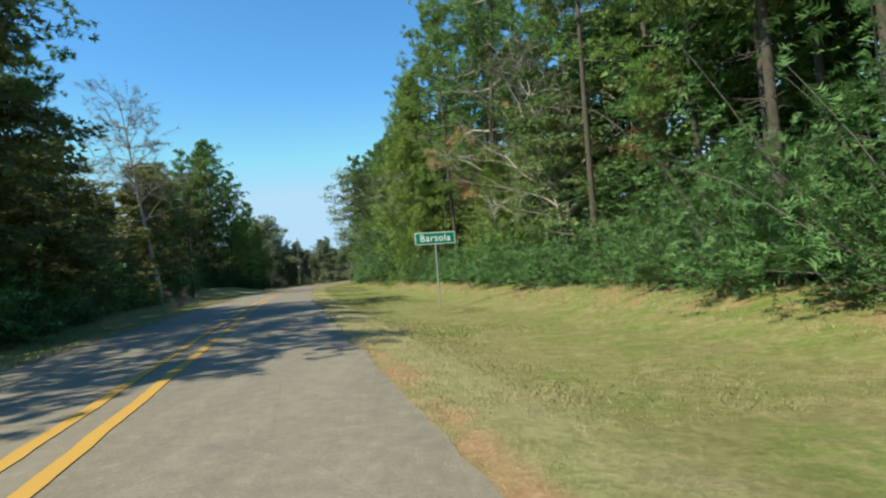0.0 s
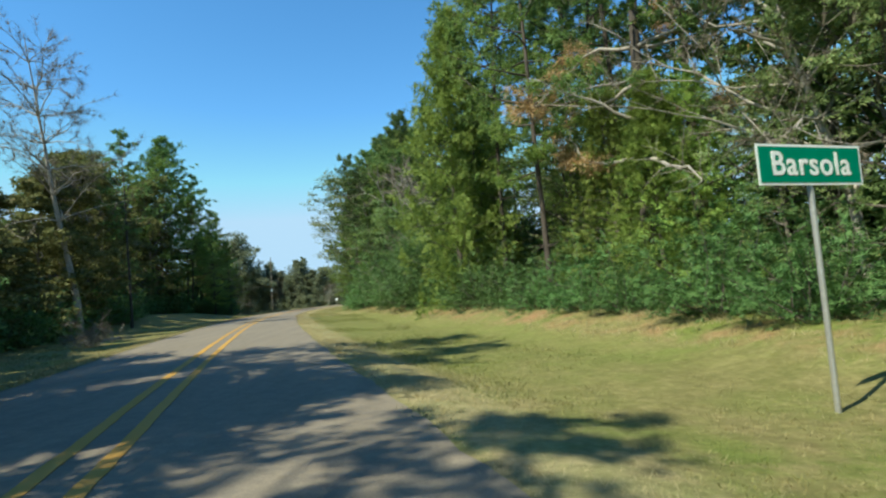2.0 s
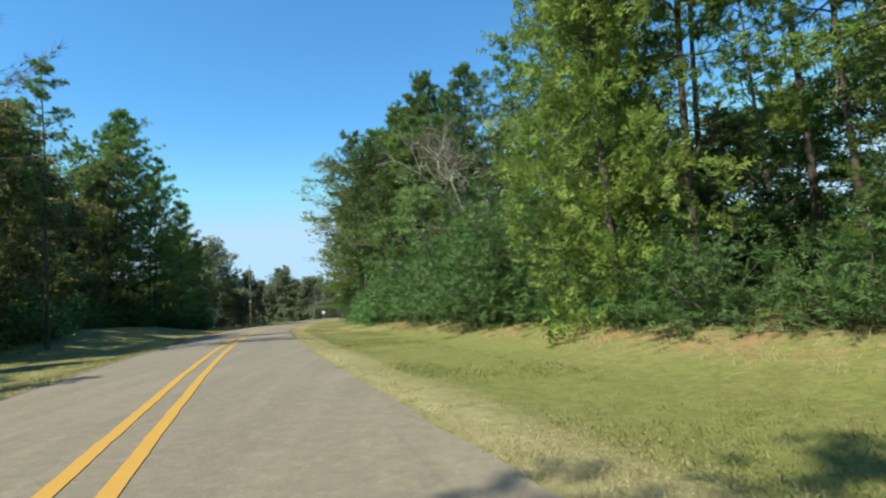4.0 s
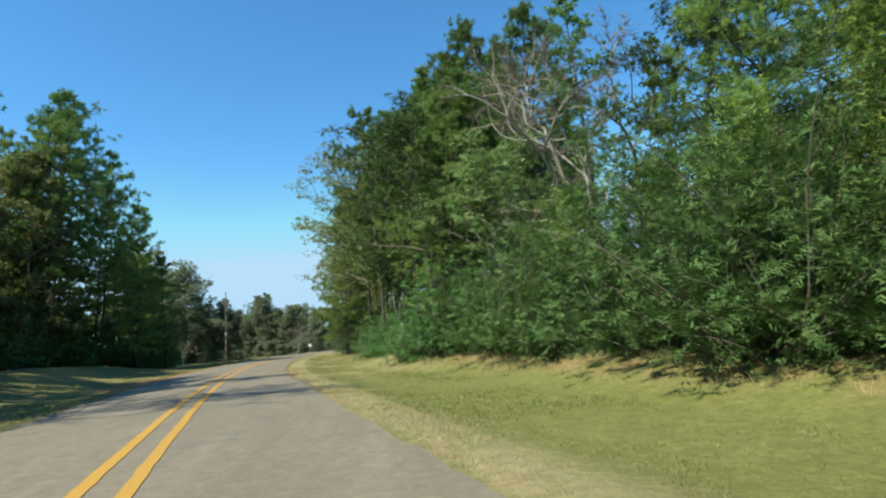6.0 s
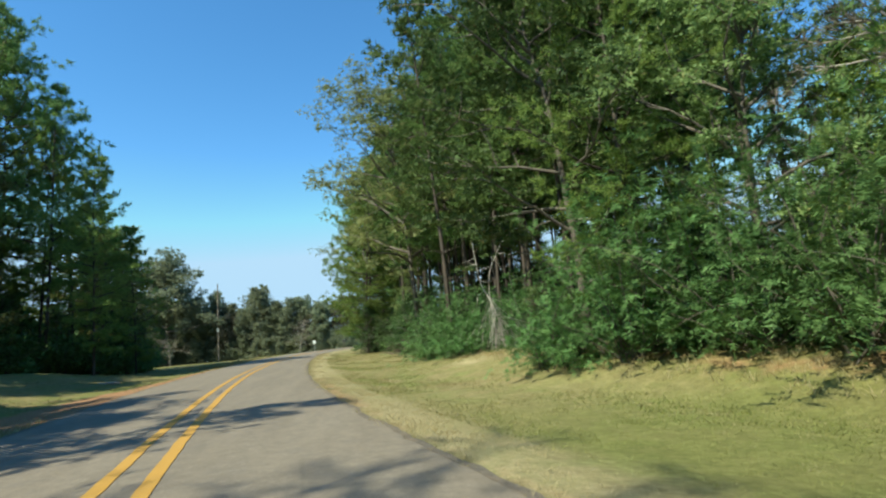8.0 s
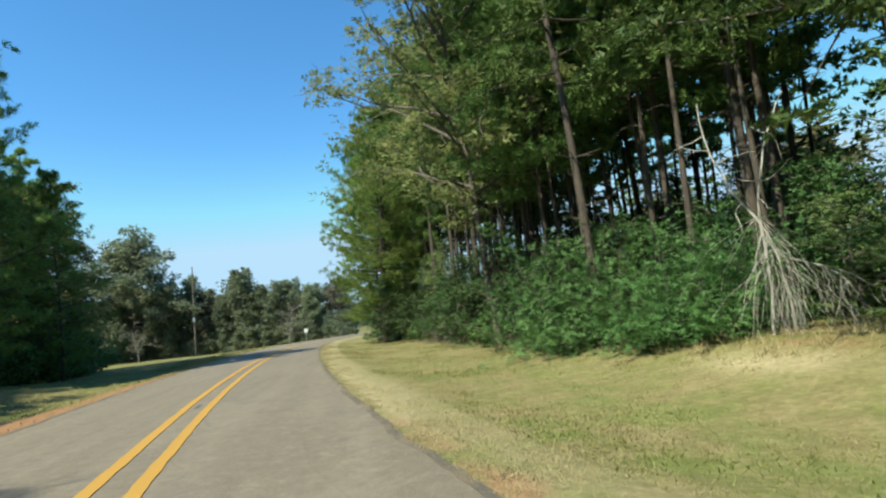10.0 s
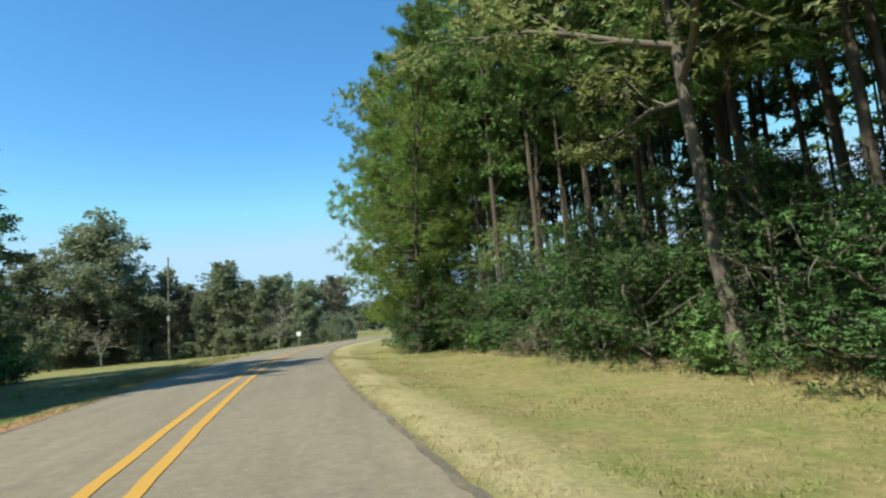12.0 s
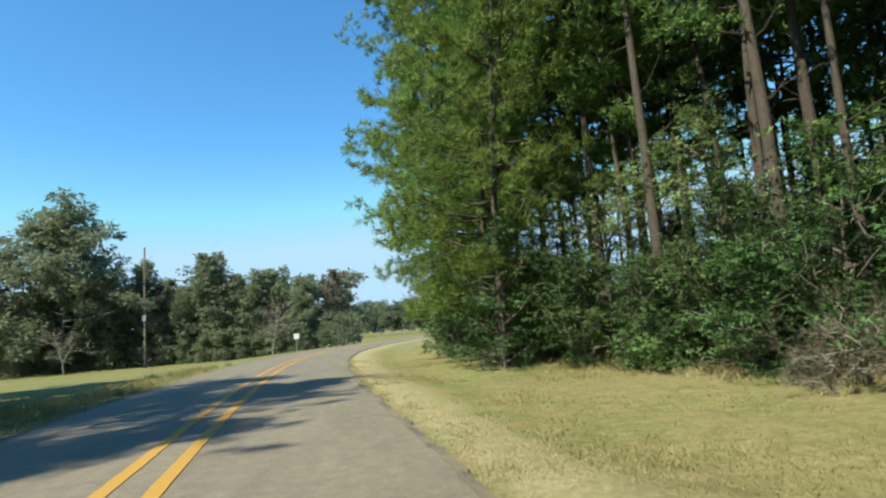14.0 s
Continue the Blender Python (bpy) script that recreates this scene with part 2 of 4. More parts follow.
RIM = rim_material()
TAR = plain("road_tar", (0.1, 0.09, 0.078), 0.8, vary=0.4)
GROUND = ground_material()
ASPHALT = asphalt_material()
PAINT = paint_material()
SIGN_GREEN = plain("sign_green", (0.0, 0.22, 0.13), 0.4, vary=0.05)
SIGN_WHITE = plain("sign_white", (0.85, 0.86, 0.84), 0.45, vary=0.03)
GALV = plain("galvanised_steel", (0.5, 0.5, 0.48), 0.45, 0.7)
POLE_WOOD = bark_material("weathered_pole", (0.1, 0.08, 0.06), (0.22, 0.18, 0.14))
GREY_BOX = plain("pale_grey_metal", (0.6, 0.6, 0.58), 0.5)
BLACK_BOX = plain("dark_metal", (0.03, 0.03, 0.03), 0.5)


# ---- mesh helpers ----
def mesh_from(name, verts, faces, mat, smooth=False):
    me = bpy.data.meshes.new(name)
    if isinstance(faces, np.ndarray):
        verts = np.asarray(verts, dtype=np.float32)
        n, k = faces.shape
        me.vertices.add(len(verts))
        me.vertices.foreach_set("co", verts.ravel())
        me.loops.add(n * k)
        me.loops.foreach_set("vertex_index", faces.astype(np.int32).ravel())
        me.polygons.add(n)
        me.polygons.foreach_set("loop_start", np.arange(0, n * k, k, dtype=np.int32))
        me.update(calc_edges=True)
        me.validate()
    else:
        me.from_pydata([tuple(v) for v in verts], [], [tuple(q) for q in faces])
    me.polygons.foreach_set("use_smooth", [smooth] * len(me.polygons))
    me.materials.append(mat)
    return me


def part(name, bm, mat, parent, label=""):
    me = bpy.data.meshes.new(name)
    bm.to_mesh(me)
    bm.free()
    me.materials.append(mat)
    ob = new(name, me)
    ob.parent = parent
    return tagged(ob, label)


def box(bm, x0, x1, y0, y1, z0, z1, bevel=0.0):
    r = bmesh.ops.create_cube(bm, size=1, matrix=Matrix.LocRotScale(((x0 + x1) / 2, (y0 + y1) / 2, (z0 + z1) / 2), None, (x1 - x0, y1 - y0, z1 - z0)))
    if bevel:
        edges = list({e for v in r["verts"] for e in v.link_edges})
        bmesh.ops.bevel(bm, geom=edges, offset=bevel, segments=2, affect="EDGES", profile=0.5)


def rod(bm, a, b, r0, r1, n=10):
    a, b = Vector(a), Vector(b)
    m = Matrix.Translation((a + b) / 2) @ (b - a).to_track_quat("Z", "Y").to_matrix().to_4x4()
    bmesh.ops.create_cone(bm, cap_ends=True, segments=n, radius1=r0, radius2=r1, depth=(b - a).length, matrix=m)


# ---- plan: the road's middle line, and the ground on both sides of it ----
MID_Y = [-90, -40, 0, 25, 50, 75, 90, 100, 110, 118, 126, 135, 145, 160, 200, 300]
MID_X = [23.0, 8.9, -1.95, -9.0, -15.3, -19.9, -21.4, -22.0, -22.2, -21.8, -20.6, -18.0, -13.5, -4.5, 25.0, 105.0]


def spline(xs, ys):
    xs, ys = np.array(xs, float), np.array(ys, float)
    n = len(xs)
    h = np.diff(xs)
    a = np.eye(n)
    b = np.zeros(n)
    for i in range(1, n - 1):
        a[i, i - 1:i + 2] = h[i - 1], 2 * (h[i - 1] + h[i]), h[i]
        b[i] = 6 * ((ys[i + 1] - ys[i]) / h[i] - (ys[i] - ys[i - 1]) / h[i - 1])
    m = np.linalg.solve(a, b)

    def at(x):
        x = np.asarray(x, float)
        i = np.clip(np.searchsorted(xs, x) - 1, 0, n - 2)
        d0, d1, hi = xs[i + 1] - x, x - xs[i], h[i]
        return (m[i] * d0 ** 3 + m[i + 1] * d1 ** 3) / (6 * hi) + (ys[i] / hi - m[i] * hi / 6) * d0 + (ys[i + 1] / hi - m[i + 1] * hi / 6) * d1
    return at


mid = spline(MID_Y, MID_X)
EDGE_R, EDGE_L = 2.68, -3.15  # plan units from the middle line


def slope(y):
    return (mid(y + 0.5) - mid(y - 0.5))


def smooth(a, b, v):
    v = np.clip((np.asarray(v, float) - a) / (b - a), 0, 1)
    return v * v * (3 - 2 * v)


def widen(y):
    """How much farther out the asphalt reaches on the sign's side."""
    return np.interp(y, [-20, 0, 24, 56, 66, 140], [0.12, 0.16, 0.34, 0.34, 0.02, 0.0])


def height(lat, y):
    """Ground height in plan units at a distance from the middle line (right: plus)."""
    lat, y = np.asarray(lat, float), np.asarray(y, float)
    return profile(lat - widen(y) * smooth(1.3, 2.8, lat) * (1 - smooth(8, 12, lat)), y)


def profile(lat, y):
    """The same, with the asphalt's edge always at its narrow place."""
    bank = np.interp(y, [-60, 10, 22, 35, 62, 74, 84, 300], [0.35, 0.35, 0.28, 0.4, 0.4, 0.3, -0.12, -0.2])
    foot = np.interp(y, [60, 68, 77, 86], [7.4, 6.3, 6.3, 7.4])
    z = -0.03 - 0.19 * smooth(EDGE_R, 5.2, lat) + (bank + 0.2) * smooth(0, 3.6, lat - foot) + 0.02 * np.clip(lat - 10, 0, 40)
    z = z - 0.16 * smooth(-EDGE_L, 5.0, -lat) - 0.9 * smooth(100, 150, y) * smooth(6, 22, -lat)
    z = z + 1.4 * smooth(130, 260, y) * smooth(4, 40, lat)
    z = z + 1.6 * smooth(175, 255, y) * smooth(8, 36, -lat)
    z = z + 1.15 * smooth(5.5, 14.5, -lat) * smooth(50, 60, y) * (1 - smooth(84, 100, y))
    return z


def lat_of(x, y):
    """Plan distance from the middle line of a plan point, and the place along it."""
    s = slope(y)
    return (x - mid(y)) / np.sqrt(1 + s * s)


def lush(lat, y):
    """Where the verge stays green."""
    return 0.75 * smooth(16, 26, y) * (1 - smooth(58, 68, y)) * smooth(3.4, 4.6, lat) * (1 - smooth(8.2, 9.6, lat))


# ---- ground: one sheet, finer beside the road ----
def build_ground():
    lats = np.concatenate([[-900, -400, -200, -120, -80, -55, -40, -30, -24, -19, -15, -12, -10], np.arange(-8.5, -3.2, 0.5), [-3.15, -2.9, -1, 1, 2.5, 2.68], np.arange(3.0, 11.0, 0.4), [11.5, 12.5, 14, 16, 19, 24, 30, 40, 55, 80, 120, 200, 400, 900]])
    ys = np.concatenate([[-900, -400, -200, -120], np.arange(-80, 150, 0.8), np.arange(150, 290, 6), [300, 400, 600, 1200]])
    gl, gy = np.meshgrid(lats, ys)
    yc = np.clip(gy, -80, 200)
    s = np.where(np.abs(gl) > 35, 0, slope(yc))
    x = mid(np.clip(gy, -85, 290)) + gl + widen(gy) * smooth(1.3, 2.6, gl) * (1 - smooth(8, 12, gl))
    z = profile(gl, yc)
    wob = np.array([noise.noise((float(a) * 0.35, float(b) * 0.35, 0.3)) * 0.05 + noise.noise((float(a) * 1.3, float(b) * 1.3, 4)) * 0.03 for a, b in zip(x.ravel(), gy.ravel())]).reshape(x.shape)
    off = np.minimum(smooth(EDGE_R, EDGE_R + 0.6, gl) + smooth(-EDGE_L, -EDGE_L + 0.6, -gl), 1)
    z = z + wob * off - 0.03 * (1 - off)
    verts = np.stack([x, gy, z], -1).reshape(-1, 3) * K
    r, c = x.shape
    idx = np.arange(r * c).reshape(r, c)
    faces = np.stack([idx[:-1, :-1], idx[:-1, 1:], idx[1:, 1:], idx[1:, :-1]], -1).reshape(-1, 4)
    me = mesh_from("ground", verts, faces, GROUND, True)
    soil = (0.62 * (1 - smooth(0.1, 0.9, gl - EDGE_R)) * smooth(-0.1, 0.1, gl - EDGE_R)
            + 0.5 * smooth(7.8, 9.4, gl) * (1 - smooth(11, 13, gl))
            + 1.0 * smooth(-6.4 + 1.6 * smooth(72, 84, gy), -5.2 + 1.6 * smooth(72, 84, gy), gl) * (1 - smooth(-3.2, -3.0, gl)) * smooth(62, 67, gy) * (1 - smooth(88, 98, gy)))
    bare = (1 - smooth(0.45, 1.0, gl - EDGE_R)) * smooth(-0.1, 0.05, gl - EDGE_R) * (smooth(0, 3, gy) * (1 - smooth(8, 12, gy)) + smooth(61, 65, gy) * (1 - smooth(70, 74, gy)))
    soil = soil + 0.3 * bare
    a = me.attributes.new("soil", "FLOAT", "POINT")
    a.data.foreach_set("value", soil.astype(np.float32).ravel())
    pale = smooth(2.75, 3.0, gl) * (1 - smooth(3.1, 4.6, gl)) * (0.5 + 0.3 * smooth(56, 66, gy)) * (1 - 0.65 * bare) + 0.2 * smooth(58, 66, gy) * smooth(4, 5, gl) * (1 - smooth(8, 9.5, gl))
    pale = np.maximum(pale, 1.25 * np.exp(-((gl - 8.3) / 0.55) ** 2 - ((gy - 72.6) / 1.3) ** 2))
    a = me.attributes.new("lush", "FLOAT", "POINT")
    a.data.foreach_set("value", lush(gl, gy).astype(np.float32).ravel())
    a = me.attributes.new("pale", "FLOAT", "POINT")
    a.data.foreach_set("value", pale.astype(np.float32).ravel())
    return tagged(new("ground", me), "mown straw and green grass verge over reddish soil", "ground", kind="structure")


build_ground()


def strip(name, offsets, y0, y1, step, mat, label, z=0.0, ragged=0.0):
    """A band along the road between offsets from the middle line."""
    ys = np.arange(y0, y1 + step / 2, step)
    s = slope(ys)
    nrm = np.sqrt(1 + s * s)
    cols = []
    n = len(offsets)
    for i, o in enumerate(offsets):
        oo = np.full(len(ys), o, float) + (widen(ys) if o > 2 else 0)
        if ragged and i in (0, n - 1):
            wob = np.array([noise.noise((float(v) * 0.6, o, 0)) + noise.noise((float(v) * 2.3, o, 7)) * 0.8 + noise.noise((float(v) * 7.0, o, 3)) * 0.6 for v in ys])
            oo = oo + ragged * wob
        zz = z - (0.035 * (o / 2.7) ** 2 if mat is ASPHALT else 0.035 * (o / 2.7) ** 2)
        cols.append(np.stack([mid(ys) + oo / nrm, ys - oo * s / nrm, np.full(len(ys), zz)], -1))
    top = np.stack(cols, 1)
    verts = (top * K).reshape(-1, 3)
    r, c = len(ys), n
    idx = np.arange(r * c).reshape(r, c)
    faces = [np.stack([idx[:-1, :-1], idx[:-1, 1:], idx[1:, 1:], idx[1:, :-1]], -1).reshape(-1, 4)]
    low = verts.copy()
    low[:, 2] -= 0.06 if mat is ASPHALT else 0.003
    verts = np.concatenate([verts, low])
    b = r * c
    for k in (0, c - 1):
        u = idx[:, k]
        q = np.stack([u[:-1], u[1:], u[1:] + b, u[:-1] + b], -1)
        faces.append(q if k == 0 else q[:, ::-1])
    return tagged(new(name, mesh_from(name, verts, np.concatenate(faces), mat)), label, {ASPHALT: "road", RIM: "road edge", TAR: "tar patch"}.get(mat, "road marking"), kind="structure")


strip("road", [EDGE_L, -1.6, 0, 1.4, EDGE_R], -80, 270, 0.4, ASPHALT, "worn grey asphalt road with crumbled edges", ragged=0.07)
strip("road_rim", [2.64, 2.69, 2.74], 56, 140, 0.2, RIM, "dark crumbled gravel rim of the asphalt", z=0.006, ragged=0.075)
strip("road_rim", [-3.2, -3.15, -3.1], -10, 140, 0.2, RIM, "dark crumbled gravel rim of the asphalt", z=0.006, ragged=0.075)
for o in (-0.225, 0.225):
    strip("center_line", [o - 0.075, o + 0.075], -80, 270, 0.2, PAINT, "worn solid yellow painted centre line", z=0.007, ragged=0.017)
for y0, y1, o in ((64.4, 65.6, 0.01), (66.6, 67.4, -0.04), (68.6, 70.2, 0.03), (76.2, 76.8, -0.02)):
    strip("tar_patch", [o - 0.045, o, o + 0.04], y0, y1, 0.1, TAR, "dark tar smeared between the centre lines", z=0.004, ragged=0.03)


# ---- trees ----
def tube(path, radii, sides=6):
    path = np.asarray(path, float)
    n = len(path)
    tan = np.gradient(path, axis=0)
    tan /= np.linalg.norm(tan, axis=1)[:, None] + 1e-9
    ref = np.array([0.31, 0.95, 0.1]) if abs(tan[0, 2]) > 0.5 else np.array([0, 0, 1.0])
    u = np.cross(tan, ref)
    u /= np.linalg.norm(u, axis=1)[:, None] + 1e-9
    w = np.cross(tan, u)
    ang = np.arange(sides) * 2 * math.pi / sides
    ring = u[:, None] * np.cos(ang)[None, :, None] + w[:, None] * np.sin(ang)[None, :, None]
    v = (path[:, None] + ring * np.asarray(radii)[:, None, None]).reshape(-1, 3)
    i = np.arange(n * sides).reshape(n, sides)
    j = np.roll(i, -1, 1)
    f = np.stack([i[:-1], j[:-1], j[1:], i[1:]], -1).reshape(-1, 4)
    return v, f


class Wood:
    def __init__(self):
        self.v, self.f, self.n = [], [], 0

    def add(self, path, r0, r1, sides=6):
        k = len(path)
        v, f = tube(path, r0 + (r1 - r0) * np.linspace(0, 1, k) ** 0.8, sides)
        self.v.append(v)
        self.f.append(f + self.n)
        self.n += len(v)

    def mesh(self, name, mat):
        return mesh_from(name, np.concatenate(self.v), np.concatenate(self.f), mat, True)


def bend(rng, start, way, length, n, wander=0.15, lift=0.0):
    """A wandering line from start along way; lift turns it up or lets it droop."""
    p, d = np.array(start, float), np.array(way, float)
    d /= np.linalg.norm(d)
    out = [p.copy()]
    for _ in range(n):
        d = d + rng.normal(0, wander, 3) + np.array([0, 0, lift])
        d /= np.linalg.norm(d)
        p = p + d * length / n
        out.append(p.copy())
    return np.array(out)


def blades(rng, at, way, length, width):
    """Flat leaves, two triangles each, folded along the middle: base, two sides, tip."""
    n = len(at)
    way = way / (np.linalg.norm(way, axis=1)[:, None] + 1e-9)
    side = np.cross(way, rng.normal(0, 1, (n, 3)))
    side /= np.linalg.norm(side, axis=1)[:, None] + 1e-9
    up = np.cross(side, way)
    L, W = length[:, None], width[:, None]
    a = at
    b = at + way * L * 0.45 + side * W * 0.5 + up * W * 0.15
    c = at + way * L
    d = at + way * L * 0.45 - side * W * 0.5 + up * W * 0.15
    v = np.stack([a, b, c, d], 1).reshape(-1, 3)
    return v, np.arange(4 * n).reshape(n, 4)


def needles(rng, at, way, length, width):
    """Single pointed triangles."""
    n = len(at)
    way = way / (np.linalg.norm(way, axis=1)[:, None] + 1e-9)
    side = np.cross(way, rng.normal(0, 1, (n, 3)))
    side /= np.linalg.norm(side, axis=1)[:, None] + 1e-9
    v = np.stack([at + side * width[:, None] / 2, at + way * length[:, None], at - side * width[:, None] / 2], 1).reshape(-1, 3)
    return v, np.arange(3 * n).reshape(n, 3)


def sprays(rng, at, way, length, pairs, leaf, ratio, level=0.5):
    """Flat sprays: pairs of small pointed leaves on both sides of a twig."""
    n = len(at)
    way = way / (np.linalg.norm(way, axis=1)[:, None] + 1e-9)
    up = rng.normal(0, level, (n, 3)) + np.array([0, 0, 1.0])
    side = np.cross(way, up)
    side /= np.linalg.norm(side, axis=1)[:, None] + 1e-9
    out = []
    for k in range(pairs):
        u = (k + 0.5) / pairs
        for sgn in (-1, 1):
            p = at + way * (length * (u + rng.uniform(-0.3, 0.3, n) / pairs))[:, None]
            L = (leaf * rng.uniform(0.65, 1.3, n) * (1.1 - 0.35 * u))[:, None]
            d = way * rng.uniform(0.3, 0.8, (n, 1)) + side * sgn + rng.normal(0, 0.25, (n, 3))
            d /= np.linalg.norm(d, axis=1)[:, None]
            w = way * L * ratio * 0.5
            q = way * L * ratio * 0.35 * sgn if ratio > 0.5 else 0.0
            out.append(np.stack([p + w, p + d * L + q, p - w], 1))
    v = np.stack(out, 1)
    c = v.shape[2]
    v = v.reshape(-1, 3)
    return v, np.arange(len(v)).reshape(-1, c)


def unit(rng, n):
    d = rng.normal(0, 1, (n, 3))
    return d / np.linalg.norm(d, axis=1)[:, None]


def tree_thing(name, wood_mesh, crown_mesh, label, category, group, wood_name="trunk", crown_name="crown"):
    top = new(name)
    tagged(top, label, category, group)
    for nm, me in ((wood_name, wood_mesh), (crown_name, crown_mesh)):
        if me is not None:
            o = new(nm, me)
            o.parent = top
    return top


def broadleaf(seed, h, base, radius, n_limb, leaves, size, leaf_mat, label, flat=1.0, lobes=1.0, name="tree"):
    rng = np.random.default_rng(seed)
    wood = Wood()
    trunk = bend(rng, (0, 0, -0.2), (0, 0, 1), h * 0.86, 12, 0.035)
    wood.add(trunk, 0.0092 * h, 0.03, 9)
    at, out = [], []
    for i in range(n_limb):
        u = (i + 0.5) / n_limb
        z = base + (h * 0.84 - base) * u
        k = min(11, int(z / (h * 0.86) * 12))
        s = trunk[k] + (trunk[k + 1] - trunk[k]) * (z / (h * 0.86) * 12 - k)
        az = i * 2.4 + rng.uniform(-0.4, 0.4)
        el = 0.15 + 0.75 * u + rng.uniform(-0.15, 0.15)
        prof = math.sin(math.pi * min(1, 0.22 + 0.74 * u)) ** 0.6
        ln = radius * prof * rng.uniform(0.7, 1.2)
        d = (math.cos(az) * math.cos(el), math.sin(az) * math.cos(el), math.sin(el) * flat)
        limb = bend(rng, s, d, ln, 6, 0.14, 0.03)
        wood.add(limb, 0.035 + 0.009 * ln, 0.012, 5)
        for j in range(6):
            q = limb[1 + min(5, j)]
            dd = np.array(d) + rng.normal(0, 0.75, 3)
            tw = bend(rng, q, dd, ln * rng.uniform(0.22, 0.5), 3, 0.2, 0.02)
            if size < 0.2:
                wood.add(tw, 0.03, 0.006, 3)
            at += [tw[2], tw[3]]
            out += [rng.uniform(0.35, 0.85) * lobes for _ in range(2)]
        at.append(limb[-1])
        out.append(0.7 * lobes)
    at, out = np.array(at), np.array(out)
    full = np.flatnonzero(rng.random(len(at)) < 0.62)
    per = full[rng.integers(0, len(full), leaves)]
    off = unit(rng, leaves) * (rng.random((leaves, 1)) ** 0.5) * out[per][:, None] * np.array([1.15, 1.15, 0.42 if size < 0.36 else 0.85])
    way = off * np.array([1, 1, 0.5]) + unit(rng, leaves) * np.array([0.5, 0.5, 0.3]) + np.array([0, 0, -0.12])
    ln = size * rng.uniform(0.7, 1.35, leaves)
    if size > 0.2:
        v, f = needles(rng, at[per] + off, way, ln * 1.15, ln * 0.62)
    else:
        g = leaves // 6
        v, f = sprays(rng, (at[per] + off)[:g], way[:g] * np.array([1, 1, 0.6]), 0.32 * rng.uniform(0.7, 1.3, g), 3, size, 0.62, 0.6)
    return tree_thing(name, wood.mesh("trunk", OAK_BARK), mesh_from("crown", v, f, leaf_mat), label, name, "young trees" if name == "sapling" else "roadside trees")


def pine(seed, h, clear, radius, n_branch, label, needle_mat=None, tufts=5, per_tuft=16, width=0.05, lean=0.0, twigs=True, girth=0.0062):
    """A tall pine: bare stem with stubs, then whorls of upswept branches with needle tufts."""
    rng = np.random.default_rng(seed)
    wood = Wood()
    trunk = bend(rng, (0, 0, -0.2), (lean, 0, 1), h, 14, 0.012)
    wood.add(trunk, girth * h + 0.03, 0.03, 9)
    at, way = [], []
    for i in range(n_branch):
        u = (i + rng.random()) / n_branch
        z = (clear + (1 - clear) * u) * 0.98
        k = min(13, int(z * 14))
        s = trunk[k] + (trunk[k + 1] - trunk[k]) * (z * 14 - k)
        az = i * 2.4 + rng.uniform(-0.5, 0.5)
        prof = (0.45 + 0.55 * min(1, u / 0.25)) * (1 - 0.82 * u ** 1.6)
        ln = radius * prof * rng.uniform(0.65, 1.2)
        el = -0.1 + 0.6 * u + rng.uniform(-0.12, 0.12)
        d = np.array([math.cos(az) * math.cos(el), math.sin(az) * math.cos(el), math.sin(el)])
        br = bend(rng, s, d, ln, 6, 0.08, 0.05)
        wood.add(br, 0.022 + 0.01 * ln, 0.01, 4)
        for j in range(2, 7):
            for side in (-1, 1):
                lat = np.cross(d, (0, 0, 1)) * side * rng.uniform(0.5, 1.0) + d * rng.uniform(0.3, 0.9) + rng.normal(0, 0.2, 3)
                tw = bend(rng, br[j], lat, ln * rng.uniform(0.12, 0.32), 3, 0.12, 0.08)
                if twigs:
                    wood.add(tw, 0.012, 0.005, 3)
                for t in range(tufts):
                    q = tw[2 + rng.integers(0, 2)] + rng.normal(0, 0.15, 3) * np.array([1, 1, 0.7])
                    at.append(q)
                    way.append(tw[3] - tw[0] + np.array([0, 0, 0.15]))
    for i in range(10):
        k = rng.integers(2, max(3, int(clear * 14)))
        az = rng.uniform(0, 6.28)
        wood.add(bend(rng, trunk[k], (math.cos(az), math.sin(az), rng.uniform(-0.1, 0.4)), rng.uniform(0.4, 1.8), 4, 0.15), 0.025, 0.006, 4)
    at, way = np.array(at), np.array(way)
    way /= np.linalg.norm(way, axis=1)[:, None] + 1e-9
    n = len(at)
    a = np.repeat(at, per_tuft, 0) + rng.normal(0, 0.05, (n * per_tuft, 3))
    w = np.repeat(way, per_tuft, 0) * 0.7 + unit(rng, n * per_tuft)
    v, f = needles(rng, a, w, rng.uniform(0.2, 0.36, n * per_tuft), rng.uniform(0.6, 1.2, n * per_tuft) * width)
    return tree_thing("pine_tree", wood.mesh("trunk", PINE_BARK), mesh_from("crown", v, f, needle_mat or NEEDLE), label, "tree", "roadside pines")


